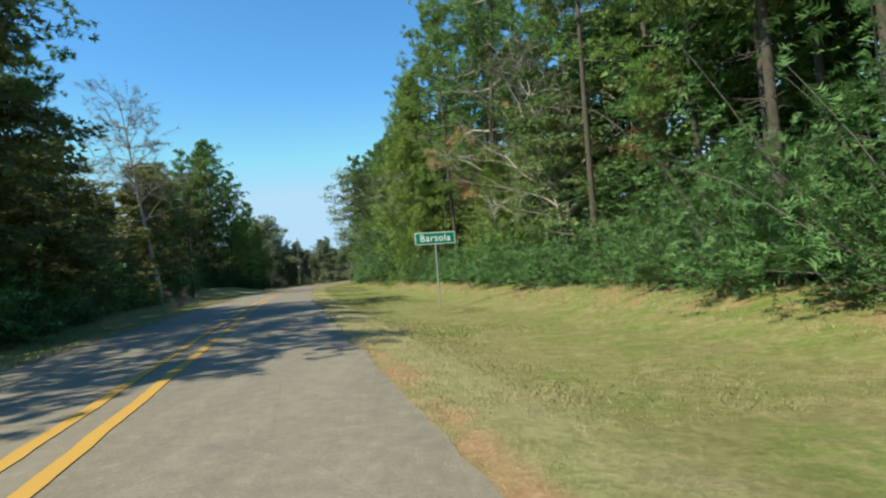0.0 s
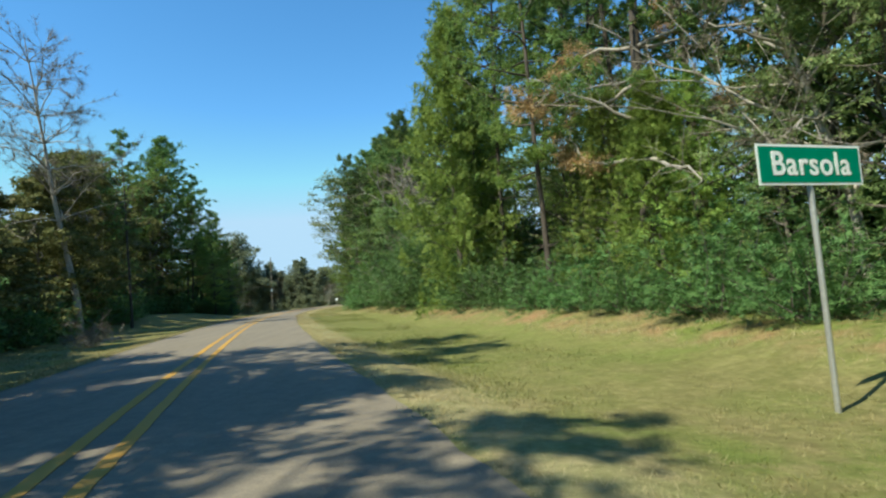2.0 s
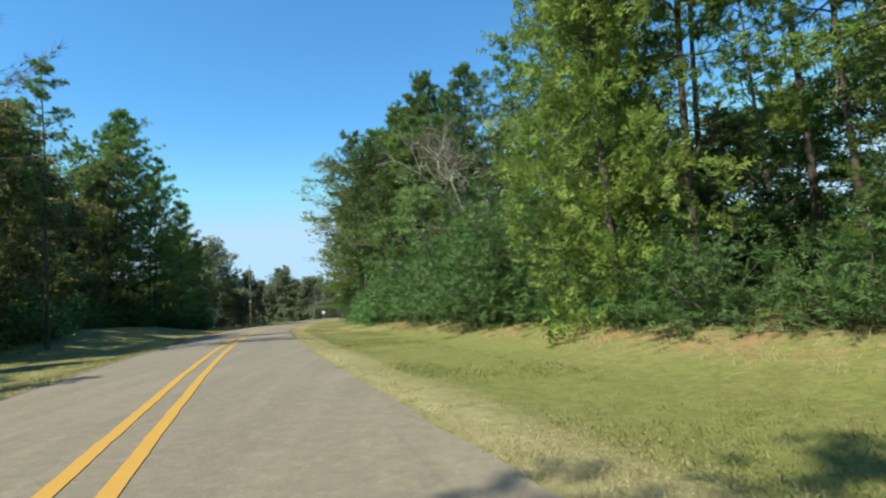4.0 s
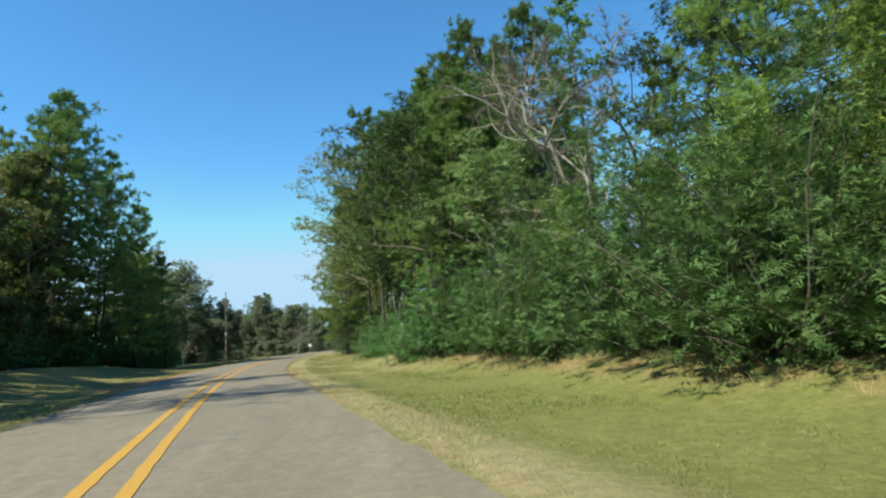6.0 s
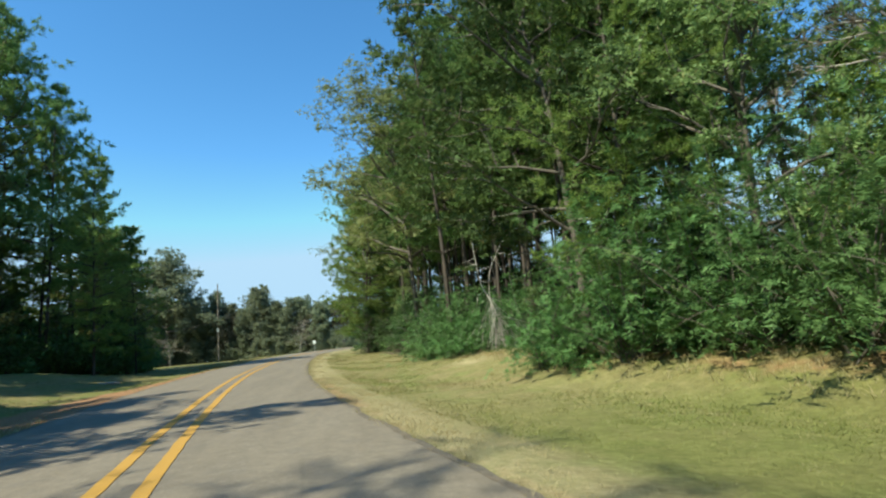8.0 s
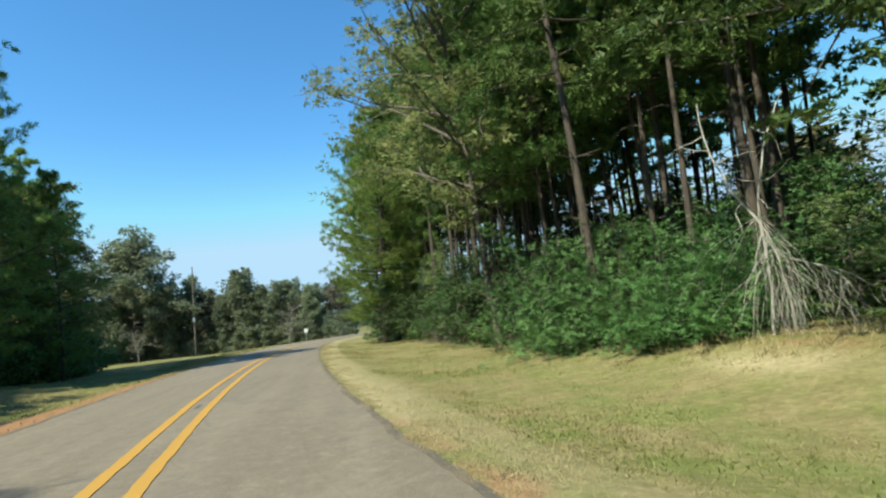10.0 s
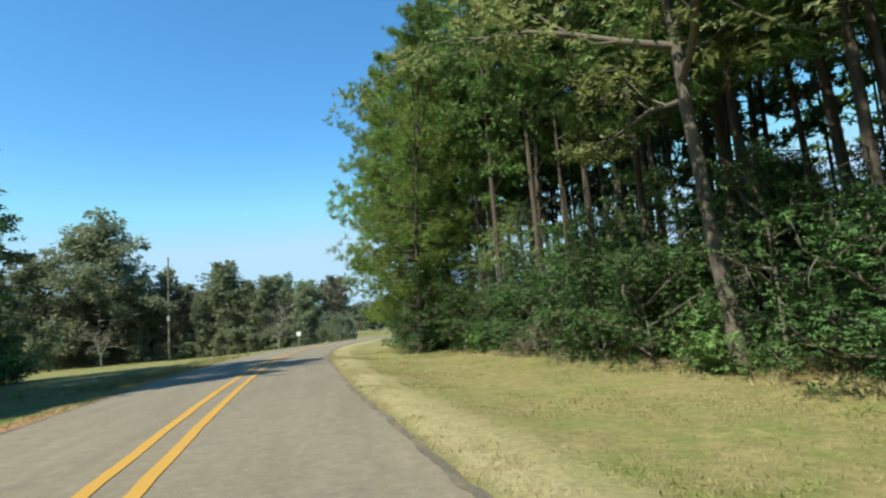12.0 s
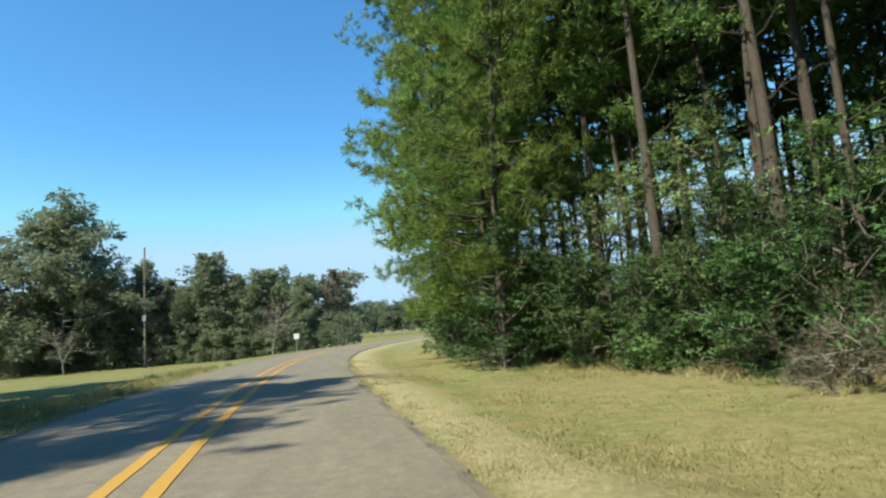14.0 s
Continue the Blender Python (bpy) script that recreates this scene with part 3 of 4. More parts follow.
def shrub(seed, h, radius, stems, leaves, length, width, leaf_mat, label, droop=-0.09, name="shrub"):
    """Arching stems with feathery sprays of narrow leaves."""
    rng = np.random.default_rng(seed)
    wood = Wood()
    at, way = [], []
    for i in range(stems):
        az = i * 2.4 + rng.uniform(-0.4, 0.4)
        el = rng.uniform(0.55, 1.45)
        ln = h * rng.uniform(0.6, 1.15) if el > 0.9 else radius * rng.uniform(0.8, 1.3)
        d = np.array([math.cos(az) * math.cos(el), math.sin(az) * math.cos(el), math.sin(el)])
        st = bend(rng, (rng.normal(0, radius * 0.15), rng.normal(0, radius * 0.15), -0.1), d, ln, 8, 0.1, droop * 0.5)
        wood.add(st, 0.03, 0.006, 3)
        for j in range(2, 9):
            for _ in range(3):
                dd = (st[j] - st[j - 1]) / np.linalg.norm(st[j] - st[j - 1]) * 0.6 + unit(rng, 1)[0]
                tw = bend(rng, st[j], dd, rng.uniform(0.35, 0.95) * (0.5 + 0.12 * h), 4, 0.12, droop)
                for t in range(1, 5):
                    at.append(tw[t])
                    way.append(tw[t] - tw[t - 1])
    at, way = np.array(at), np.array(way)
    way /= np.linalg.norm(way, axis=1)[:, None] + 1e-9
    k = rng.integers(0, len(at), leaves)
    p = at[k] - way[k] * rng.uniform(0, 0.25, (leaves, 1)) + rng.normal(0, 0.06, (leaves, 3))
    w = way[k] * 0.9 + unit(rng, leaves) * 0.75
    ln = length * rng.uniform(0.6, 1.4, leaves)
    if length > 0.36:
        v, f = needles(rng, p, w, ln * 1.15, ln * width)
    else:
        g = leaves // (12 if width < 0.5 else 6)
        w[:, 2] *= 0.6
        v, f = sprays(rng, p[:g], w[:g], (0.42 if width < 0.5 else 0.25) * rng.uniform(0.6, 1.3, g), 6 if width < 0.5 else 3, length, width if width < 0.5 else 0.6, 0.35)
    v[:, 2] = np.maximum(v[:, 2], -0.02)
    return tree_thing(name, wood.mesh("branchwork", OAK_BARK), mesh_from("foliage", v, f, leaf_mat), label, "shrub", "verge shrubs", "branchwork", "foliage")


def cedar(seed, h, radius, leaves, label):
    """A dense cone of fine sprays down to the ground."""
    rng = np.random.default_rng(seed)
    wood = Wood()
    trunk = bend(rng, (0, 0, -0.2), (0, 0, 1), h, 12, 0.02)
    wood.add(trunk, 0.014 * h, 0.02, 7)
    at, way = [], []
    for i in range(80):
        u = (i + rng.random()) / 80
        k = min(11, int(u * 12))
        s = trunk[k] + (trunk[k + 1] - trunk[k]) * (u * 12 - k)
        az = i * 2.4 + rng.uniform(-0.4, 0.4)
        ln = radius * (1 - u ** 1.3 * 0.93) * rng.uniform(0.75, 1.2) * min(1, 0.7 + 3 * u)
        el = 0.1 + 0.5 * u + rng.uniform(-0.15, 0.2)
        d = np.array([math.cos(az) * math.cos(el), math.sin(az) * math.cos(el), math.sin(el)])
        br = bend(rng, s + (0, 0, 0.3), d, ln, 5, 0.1, 0.05)
        wood.add(br, 0.03, 0.006, 3)
        for j in range(1, 6):
            for _ in range(3):
                tw = bend(rng, br[j], d * 0.5 + unit(rng, 1)[0] * 0.8, rng.uniform(0.3, 0.8), 3, 0.15, 0.04)
                at += [tw[1], tw[2], tw[3]]
                way += [tw[1] - tw[0], tw[2] - tw[1], tw[3] - tw[2]]
    at, way = np.array(at), np.array(way)
    way /= np.linalg.norm(way, axis=1)[:, None] + 1e-9
    k = rng.integers(0, len(at), leaves)
    p = at[k] + rng.normal(0, 0.09, (leaves, 3))
    w = way[k] + unit(rng, leaves) * 0.6
    g = leaves // 8
    v, f = sprays(rng, p[:g], w[:g], 0.34 * rng.uniform(0.6, 1.3, g), 4, 0.14, 0.42, 0.7)
    return tree_thing("cedar_tree", wood.mesh("trunk", OAK_BARK), mesh_from("crown", v, f, CEDAR_LEAF), label, "tree", "roadside trees")


def bare_tree(seed, h, radius, n_limb, label, twigs=True, mat=None, top_only=0.3, twig_mat=None, name="bare_tree", lift=0.03):
    """A dead or leafless tree: limbs that fork down to fine twigs."""
    rng = np.random.default_rng(seed)
    wood = Wood()
    trunk = bend(rng, (0, 0, -0.2), (0, 0, 1), h, 12, 0.04)
    wood.add(trunk, 0.012 * h + 0.02, 0.02, 8)
    tips, ways = [], []
    for i in range(n_limb):
        u = top_only + (0.97 - top_only) * (i + rng.random()) / n_limb
        k = min(11, int(u * 12))
        az = i * 2.4 + rng.uniform(-0.5, 0.5)
        el = rng.uniform(0.2, 0.9)
        ln = radius * (1 - 0.6 * u) * rng.uniform(0.8, 1.3)
        limb = bend(rng, trunk[k], (math.cos(az) * math.cos(el), math.sin(az) * math.cos(el), math.sin(el)), ln, 7, 0.2, lift)
        wood.add(limb, 0.025 + 0.008 * ln, 0.008, 5)
        for j in range(2, 8):
            d = limb[j] - limb[j - 1]
            b2 = bend(rng, limb[j], d / np.linalg.norm(d) + rng.normal(0, 0.7, 3), ln * rng.uniform(0.2, 0.5), 4, 0.22, 0.02)
            wood.add(b2, 0.018, 0.005, 4)
            for t in range(1, 5):
                tips.append(b2[t])
                ways.append(b2[t] - b2[t - 1])
    crown = None
    if twigs:
        tips, ways = np.array(tips), np.array(ways)
        m = len(tips) * 14
        k = rng.integers(0, len(tips), m)
        w = ways[k] / (np.linalg.norm(ways[k], axis=1)[:, None] + 1e-9) + unit(rng, m) * 0.8
        v, f = needles(rng, tips[k], w, rng.uniform(0.25, 0.8, m), rng.uniform(0.012, 0.022, m))
        crown = mesh_from("twigs", v, f, twig_mat or GREY_TWIG)
    return tree_thing(name, wood.mesh("trunk", mat or DEAD_BARK), crown, label, "tree", "bare trees", "trunk", "fine_branching")


def forked_tree(seed, h, spread, lean, label):
    """A leafless tree whose short trunk forks again and again into crooked limbs and a haze of twigs."""
    rng = np.random.default_rng(seed)
    wood = Wood()
    tips, ways = [], []

    def grow(start, way, length, radius, depth):
        n = 6 if depth > 2 else 4
        path = bend(rng, start, way, length, n, 0.13 if depth > 2 else 0.2, 0.015)
        wood.add(path, radius, radius * 0.6, 8 if depth > 3 else 5 if depth > 1 else 3)
        d = path[-1] - path[-2]
        d /= np.linalg.norm(d)
        if depth == 0:
            for t in range(1, n + 1):
                tips.append(path[t])
                ways.append(path[t] - path[t - 1])
            return
        kids = 3 if depth in (5, 2) else 2
        turn = rng.uniform(0, 6.28)
        side = np.cross(d, (0.3, 0.2, 0.9))
        side /= np.linalg.norm(side)
        other = np.cross(d, side)
        for k in range(kids):
            a = turn + k * 6.28 / kids + rng.uniform(-0.5, 0.5)
            open_by = spread * rng.uniform(0.5, 1.15)
            grow(path[-1], d + (side * math.cos(a) + other * math.sin(a)) * open_by + np.array([lean * 0.12, 0, 0.06]), length * rng.uniform(0.68, 0.9), radius * 0.62, depth - 1)
        if depth < 5:
            a = rng.uniform(0, 6.28)
            grow(path[n // 2], d * 0.5 + side * math.cos(a) + other * math.sin(a), length * 0.5, radius * 0.35, max(0, depth - 2))

    grow(np.array([0, 0, -0.2]), np.array([lean, 0.05, 1.0]), h * 0.27, 0.017 * h, 5)
    tips, ways = np.array(tips), np.array(ways)
    m = len(tips) * 16
    k = rng.integers(0, len(tips), m)
    w = ways[k] / (np.linalg.norm(ways[k], axis=1)[:, None] + 1e-9) + unit(rng, m) * 0.8
    v, f = needles(rng, tips[k], w, rng.uniform(0.25, 0.75, m), rng.uniform(0.012, 0.022, m))
    return tree_thing("bare_tree", wood.mesh("trunk", DEAD_BARK), mesh_from("twigs", v, f, GREY_TWIG), label, "tree", "bare trees", "trunk", "fine_branching")


def dying_pine(seed, h, label):
    """A tall pine that is dying back: long crooked bare limbs, some brown tufts, a thin green top."""
    rng = np.random.default_rng(seed)
    stem, limbs = Wood(), Wood()
    trunk = bend(rng, (0, 0, -0.2), (0.02, 0, 1), h, 16, 0.02)
    stem.add(trunk, 0.0125 * h + 0.03, 0.05, 10)
    brown, brown_way, green, green_way = [], [], [], []
    for i in range(30):
        u = 0.22 + 0.75 * (i + rng.random()) / 30
        k = min(15, int(u * 16))
        az = i * 2.4 + rng.uniform(-0.5, 0.5)
        ln = (6.4 - 4.4 * (u - 0.22)) * rng.uniform(0.6, 1.1)
        d = np.array([math.cos(az), math.sin(az), rng.uniform(-0.05, 0.4)])
        limb = bend(rng, trunk[k], d, ln, 8, 0.17, 0.02)
        limbs.add(limb, 0.03 + 0.011 * ln, 0.01, 6)
        for j in range(2, 9):
            for _ in range(2):
                b2 = bend(rng, limb[j], d + rng.normal(0, 0.8, 3), ln * rng.uniform(0.12, 0.34), 4, 0.22, 0.03)
                limbs.add(b2, 0.014, 0.005, 3)
                way = b2[4] - b2[2]
                if u > 0.66 or (u > 0.4 and rng.random() < 0.2):
                    green += [b2[4], b2[3]]
                    green_way += [way, way]
                elif i % 4 == 1 and u < 0.6:
                    brown += [b2[4], b2[3], b2[2]]
                    brown_way += [way, way, way]
    top = tree_thing("pine_tree", stem.mesh("trunk", PINE_BARK), limbs.mesh("limbs", DEAD_BARK), label, "tree", "roadside pines", "trunk", "branchwork")
    for nm, at, way, mat in (("dead_foliage", brown, brown_way, BROWN_NEEDLE), ("crown", green, green_way, NEEDLE)):
        at, way = np.repeat(np.array(at), 54, 0), np.repeat(np.array(way), 54, 0)
        n = len(at)
        way = way / (np.linalg.norm(way, axis=1)[:, None] + 1e-9) * 0.6 + unit(rng, n)
        v, f = needles(rng, at + rng.normal(0, 0.13, (n, 3)), way, rng.uniform(0.18, 0.34, n), rng.uniform(0.02, 0.045, n))
        new(nm, mesh_from(nm, v, f, mat)).parent = top
    return top


def hanging_sapling(seed, h, label):
    """Two thin crooked dead stems close together, with fine strands that fall steeply from their lower half to the grass."""
    rng = np.random.default_rng(seed)
    wood = Wood()
    strands = []

    def strand(p, thick):
        p[:, 2] = np.maximum(p[:, 2], 0.04)
        one = Wood()
        one.add(p, thick, 0.0025, 4)
        strands.append(one.mesh("strand", PALE_TWIG))

    for x0, lean, many in ((0.0, 0.14, 46), (0.55, -0.02, 40)):
        st = bend(rng, (x0, rng.uniform(-0.15, 0.15), -0.1), (lean, 0.02, 1), h * rng.uniform(0.95, 1.05), 16, 0.12, 0.05)
        wood.add(st, 0.042, 0.016, 6)
        for i in range(many):
            k = rng.integers(4, 9)
            az = rng.uniform(0, 6.28)
            ln = max(0.7, st[k][2]) * rng.uniform(0.75, 1.12)
            out = rng.uniform(0.15, 0.75)
            strand(bend(rng, st[k], (out * math.cos(az) + 0.12, out * math.sin(az), rng.uniform(-0.9, -0.1)), ln, 9, 0.13, -0.15), rng.uniform(0.005, 0.011))
        for i in range(7):
            k = rng.integers(9, 15)
            az = rng.uniform(0, 6.28)
            wood.add(bend(rng, st[k], (math.cos(az), math.sin(az), rng.uniform(-0.5, 0.5)), rng.uniform(0.5, 1.2), 6, 0.22, -0.08), 0.014, 0.004, 4)
    # two broken limbs leaning out beside the stems
    for reach in (1.6, 2.6):
        limb = bend(rng, (0.5, 0, 1.9), (1, rng.uniform(-0.3, 0.1), -0.25), reach, 9, 0.12, -0.07)
        limb[:, 2] = np.maximum(limb[:, 2], 0.06)
        wood.add(limb, 0.024, 0.008, 5)
        for i in range(14):
            k = rng.integers(2, 9)
            strand(bend(rng, limb[k], (rng.uniform(-0.4, 0.5), rng.uniform(-0.3, 0.3), -1), max(0.4, limb[k][2]) * rng.uniform(0.6, 1.1), 6, 0.14, -0.06), 0.006)
    top = tree_thing("dead_sapling", wood.mesh("stem", PALE_TWIG), None, label, "dead sapling", "bare trees", "stem")
    for me in strands:
        new("strand", me).parent = top
    return top


OAKS = [(broadleaf(11, 16.0, 2.2, 4.8, 28, 42000, 0.14, DARK_OAK_LEAF, "dark green broadleaf tree at the forest edge")),
        (broadleaf(12, 19.0, 5.4, 6.6, 30, 46000, 0.14, SUNLIT_OAK_LEAF, "tall broadleaf tree with pale green leaves brightened as if sunlit", lobes=1.15)),
        (broadleaf(13, 13.0, 1.0, 4.4, 24, 32000, 0.14, GUM_LEAF, "lighter green leafy tree beside the verge"))]
SLIM = [(broadleaf(21, 9.0, 0.8, 2.2, 18, 9000, 0.12, GUM_LEAF, "slender young leafy tree under the pines", lobes=0.9, name="sapling")),
        (broadleaf(22, 7.0, 0.4, 2.1, 16, 8500, 0.12, OAK_LEAF, "slender young green tree under the pines", lobes=0.9, name="sapling"))]
UNDER = [(broadleaf(23, 7.5, 0.3, 2.0, 20, 9600, 0.11, GROVE_LEAF, "slender understorey tree with dark leaves at the grove edge", lobes=0.85, name="sapling")),
         (broadleaf(24, 4.6, 0.2, 1.8, 16, 8400, 0.11, GROVE_LEAF, "low understorey tree with dark leaves at the grove edge", lobes=0.85, name="sapling"))]
PINES = [(pine(31, 21.0, 0.4, 4.2, 32, "tall green pine with a bare lower trunk", width=0.075, tufts=3, per_tuft=14, twigs=False)),
         (pine(32, 25.0, 0.46, 4.2, 30, "tall green pine with a bare lower trunk", width=0.09, tufts=3, per_tuft=11, twigs=False)),
         (pine(33, 19.0, 0.12, 4.4, 60, "bushy green pine at the forest edge", SUNLIT_NEEDLE, width=0.04, tufts=4, per_tuft=17, twigs=False))]
HIGH_PINE = (pine(34, 23.0, 0.34, 5.4, 54, "tall pine with a long bare trunk and full crown", width=0.055, tufts=4, per_tuft=17, twigs=False))
BOUGH_PINE = (pine(38, 22.0, 0.3, 5.2, 36, "tall pine with upswept boughs in sunlit-toned green", SUNLIT_NEEDLE, width=0.05, tufts=4, per_tuft=18))
TALL_PINE = (pine(39, 25.0, 0.52, 4.8, 36, "tall pine with a long bare trunk and high crown", width=0.055, tufts=4, per_tuft=17, twigs=False, girth=0.0072))
POLE_PINE = (pine(37, 19.0, 0.5, 2.6, 22, "slender pine crowded among others in the grove", width=0.16, tufts=2, per_tuft=9, twigs=False, girth=0.0045))
CEDARS = [(cedar(35, 13.0, 3.5, 84000, "dense cone-shaped cedar with branches to the ground")),
          (cedar(36, 8.0, 2.6, 20000, "small dense cedar with branches to the ground"))]
SHRUBS = [(shrub(41, 3.0, 2.0, 34, 15000, 0.13, 0.3, SHRUB_LEAF, "feathery bright green shrub at the edge of the verge")),
          (shrub(42, 5.4, 2.8, 44, 21000, 0.16, 0.3, SHRUB_LEAF, "large feathery green shrub with arching sprays")),
          (shrub(43, 2.2, 1.7, 26, 6600, 0.11, 0.6, OAK_LEAF, "low dark green leafy shrub in the grass edge"))]
MIDS = [(broadleaf(54, 16.0, 1.0, 4.6, 26, 15000, 0.28, OLIVE_LEAF, "dense dark green tree at the edge of the woods", lobes=1.2)),
        (broadleaf(55, 17.0, 2.0, 4.2, 24, 15000, 0.28, OLIVE_LEAF, "tall dense green tree at the edge of the woods", lobes=1.2)),
        (broadleaf(68, 16.0, 1.0, 4.6, 26, 15000, 0.26, OAK_LEAF, "dense leafy tree behind the verge shrubs", lobes=1.2))]
BACK = [(broadleaf(56, 15.0, 1.2, 5.0, 18, 2600, 0.8, DULL_LEAF, "dull green tree standing deep in the woods", lobes=1.4)),
        (pine(57, 19.0, 0.2, 3.8, 28, "dark green pine standing deep in the woods", tufts=2, per_tuft=8, width=0.2, twigs=False))]
FAR_TREES = [(broadleaf(51, 15.5, 0.8, 3.7, 26, 7500, 0.42, HAZY_LEAF, "dull green, haze-toned broadleaf tree in distant woods", lobes=1.25)),
             (broadleaf(52, 18.0, 2.6, 7.6, 40, 19000, 0.4, HAZY_LEAF, "grey green, haze-toned spreading tree in distant woods", lobes=1.4)),
             (broadleaf(58, 16.5, 0.8, 3.4, 26, 6500, 0.42, HAZY_LEAF, "narrow grey green, haze-toned tree in distant woods", lobes=1.1)),
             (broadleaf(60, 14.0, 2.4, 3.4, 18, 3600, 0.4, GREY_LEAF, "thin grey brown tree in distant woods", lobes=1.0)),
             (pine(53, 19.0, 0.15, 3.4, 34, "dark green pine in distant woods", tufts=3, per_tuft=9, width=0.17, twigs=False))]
def crown_cloud(seed, h, radius, leaves):
    """Loose leaves of one far crown."""
    rng = np.random.default_rng(seed)
    n = 34
    z = h * (0.06 + 0.86 * rng.random(n) ** 0.85)
    reach = radius * np.sin(np.pi * np.clip(0.18 + 0.76 * z / h, 0, 1)) ** 0.7 * rng.random(n) ** 0.5
    az = rng.uniform(0, 6.28, n)
    at = np.stack([reach * np.cos(az), reach * np.sin(az), z], 1)
    k = rng.integers(0, n, leaves)
    off = unit(rng, leaves) * rng.random((leaves, 1)) ** 0.5 * np.array([1.7, 1.7, 1.1])
    ln = rng.uniform(0.5, 0.95, leaves)
    return needles(rng, at[k] + off, off + unit(rng, leaves), ln, ln * 0.62)


def far_woods(spots):
    """All the crowns that only close the distance, joined."""
    rng = np.random.default_rng(59)
    clouds = [crown_cloud(590 + i, 14.0, 4.6, 1700) for i in range(5)]
    vs, fs, n = [], [], 0
    for i, (x, y, scale, sink) in enumerate(spots):
        v, f = clouds[i % 5]
        a = rng.uniform(0, 6.28)
        c, d = math.cos(a), math.sin(a)
        z = K * float(height(float(lat_of(x, y)), y)) - sink
        w = np.stack([v[:, 0] * c - v[:, 1] * d, v[:, 0] * d + v[:, 1] * c, v[:, 2]], 1) * scale
        vs.append(w + np.array([K * x, K * y, z]))
        fs.append(f + n)
        n += len(v)
    me = mesh_from("far_woods", np.concatenate(vs), np.concatenate(fs), HAZY_LEAF)
    tagged(new("far_woods", me), "dull green, haze-toned woods closing the distance behind the fields", "woods", kind="stuff")


BIG_SHRUB = (shrub(46, 8.2, 4.2, 84, 52000, 0.17, 0.3, SHRUB_LEAF, "huge feathery green shrub with arching sprays"))
THICKET = (shrub(44, 3.4, 2.6, 9, 1300, 0.58, 0.65, OAK_LEAF, "dark leafy thicket under the trees", droop=-0.03))
HEDGE = (shrub(45, 3.4, 2.3, 22, 6600, 0.15, 0.6, OAK_LEAF, "dense dark green undergrowth at the edge of the woods", droop=-0.04))
GREY_TREE = (forked_tree(66, 17.0, 0.72, -0.22, "large pale leafless tree with crooked spreading limbs"))
SICK_PINE = (dying_pine(67, 22.0, "dying pine with long bare limbs and brown tufts"))
BARE = (bare_tree(61, 14.5, 8.0, 28, "pale leafless tree with spreading twiggy limbs"))
DEAD_PINE = (bare_tree(62, 21.0, 6.4, 40, "dead grey pine with bare level branches", top_only=0.45, lift=-0.03))
DEAD_BUSH = (hanging_sapling(64, 6.0, "pale dead sapling with strands hanging to the grass"))
BRUSH = (bare_tree(65, 2.2, 3.0, 14, "heap of bare grey fallen brushwood", top_only=0.05, name="brushwood", lift=-0.1))

USED = set()


def put(ob, x, y, scale=1.0, turn=None, stretch=1.0, sink=0.0):
    """Stand a thing, or a copy of it, on the ground at a plan place."""
    la = float(lat_of(x, y))
    z = K * float(height(la, y)) - sink - 0.22
    m = pose(K * x, K * y, z, 0, 0, RNG.uniform(0, 360) if turn is None else turn) @ Matrix.Diagonal((scale, scale, scale * stretch, 1))
    if ob.name not in USED:
        USED.add(ob.name)
        ob.matrix_basis = m
        return ob
    c = copy_thing(ob, Matrix.Identity(4))
    c.matrix_basis = m
    return c


RNG = random.Random(5)


def beside(ob, lat, y, **kw):
    s = float(slope(y))
    n = math.sqrt(1 + s * s)
    return put(ob, float(mid(y)) + lat / n, y - lat * s / n, **kw)


# forest edge on the sign's side: shrubs, then trees, then pines deeper in
def front(y):
    return float(np.interp(y, [0, 64, 76, 95, 105, 115, 125], [10.9, 10.9, 9.4, 9.2, 8.3, 7.9, 7.9]))


y = 2.0
while y < 119:
    tall = 44 < y < 64
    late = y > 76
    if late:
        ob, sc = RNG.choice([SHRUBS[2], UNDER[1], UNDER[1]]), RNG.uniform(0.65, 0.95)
    else:
        ob, sc = (SHRUBS[1], RNG.uniform(0.85, 1.1)) if tall else (RNG.choice([SHRUBS[0], SHRUBS[0], SHRUBS[1]]), RNG.uniform(0.75, 1.05))
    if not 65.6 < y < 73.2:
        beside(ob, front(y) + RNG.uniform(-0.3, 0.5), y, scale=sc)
    y += RNG.uniform(2.0, 2.9) if not late else RNG.uniform(2.2, 3.4)

# second row
y = 0.0
while y < 128:
    if y < 36:
        ob = RNG.choice([OAKS[2], CEDARS[1], SLIM[0], CEDARS[1]]) if y > 21 else RNG.choice([SHRUBS[1], SHRUBS[2], SHRUBS[2]])
    elif y < 66:
        ob = RNG.choice([SHRUBS[1], CEDARS[1], SHRUBS[1]])
    else:
        ob = RNG.choice([SLIM[0], SLIM[1]])
    if not (65.0 < y < 71.5 or 74.0 < y < 90.0 or 33.5 < y < 40.5):
        beside(ob, front(y) + 2.2 + RNG.uniform(-0.6, 1.2), y, scale=RNG.uniform(0.8, 1.05) * (0.45 if 71 < y < 76 else 1))
    if y > 75 and RNG.random() < 0.5:
        beside(UNDER[1], front(y) + 1.2 + RNG.uniform(-0.3, 0.5), y + 1.2, scale=RNG.uniform(0.8, 1.05))
    y += RNG.uniform(2.8, 4.0) if y < 66 else RNG.uniform(2.2, 3.2)

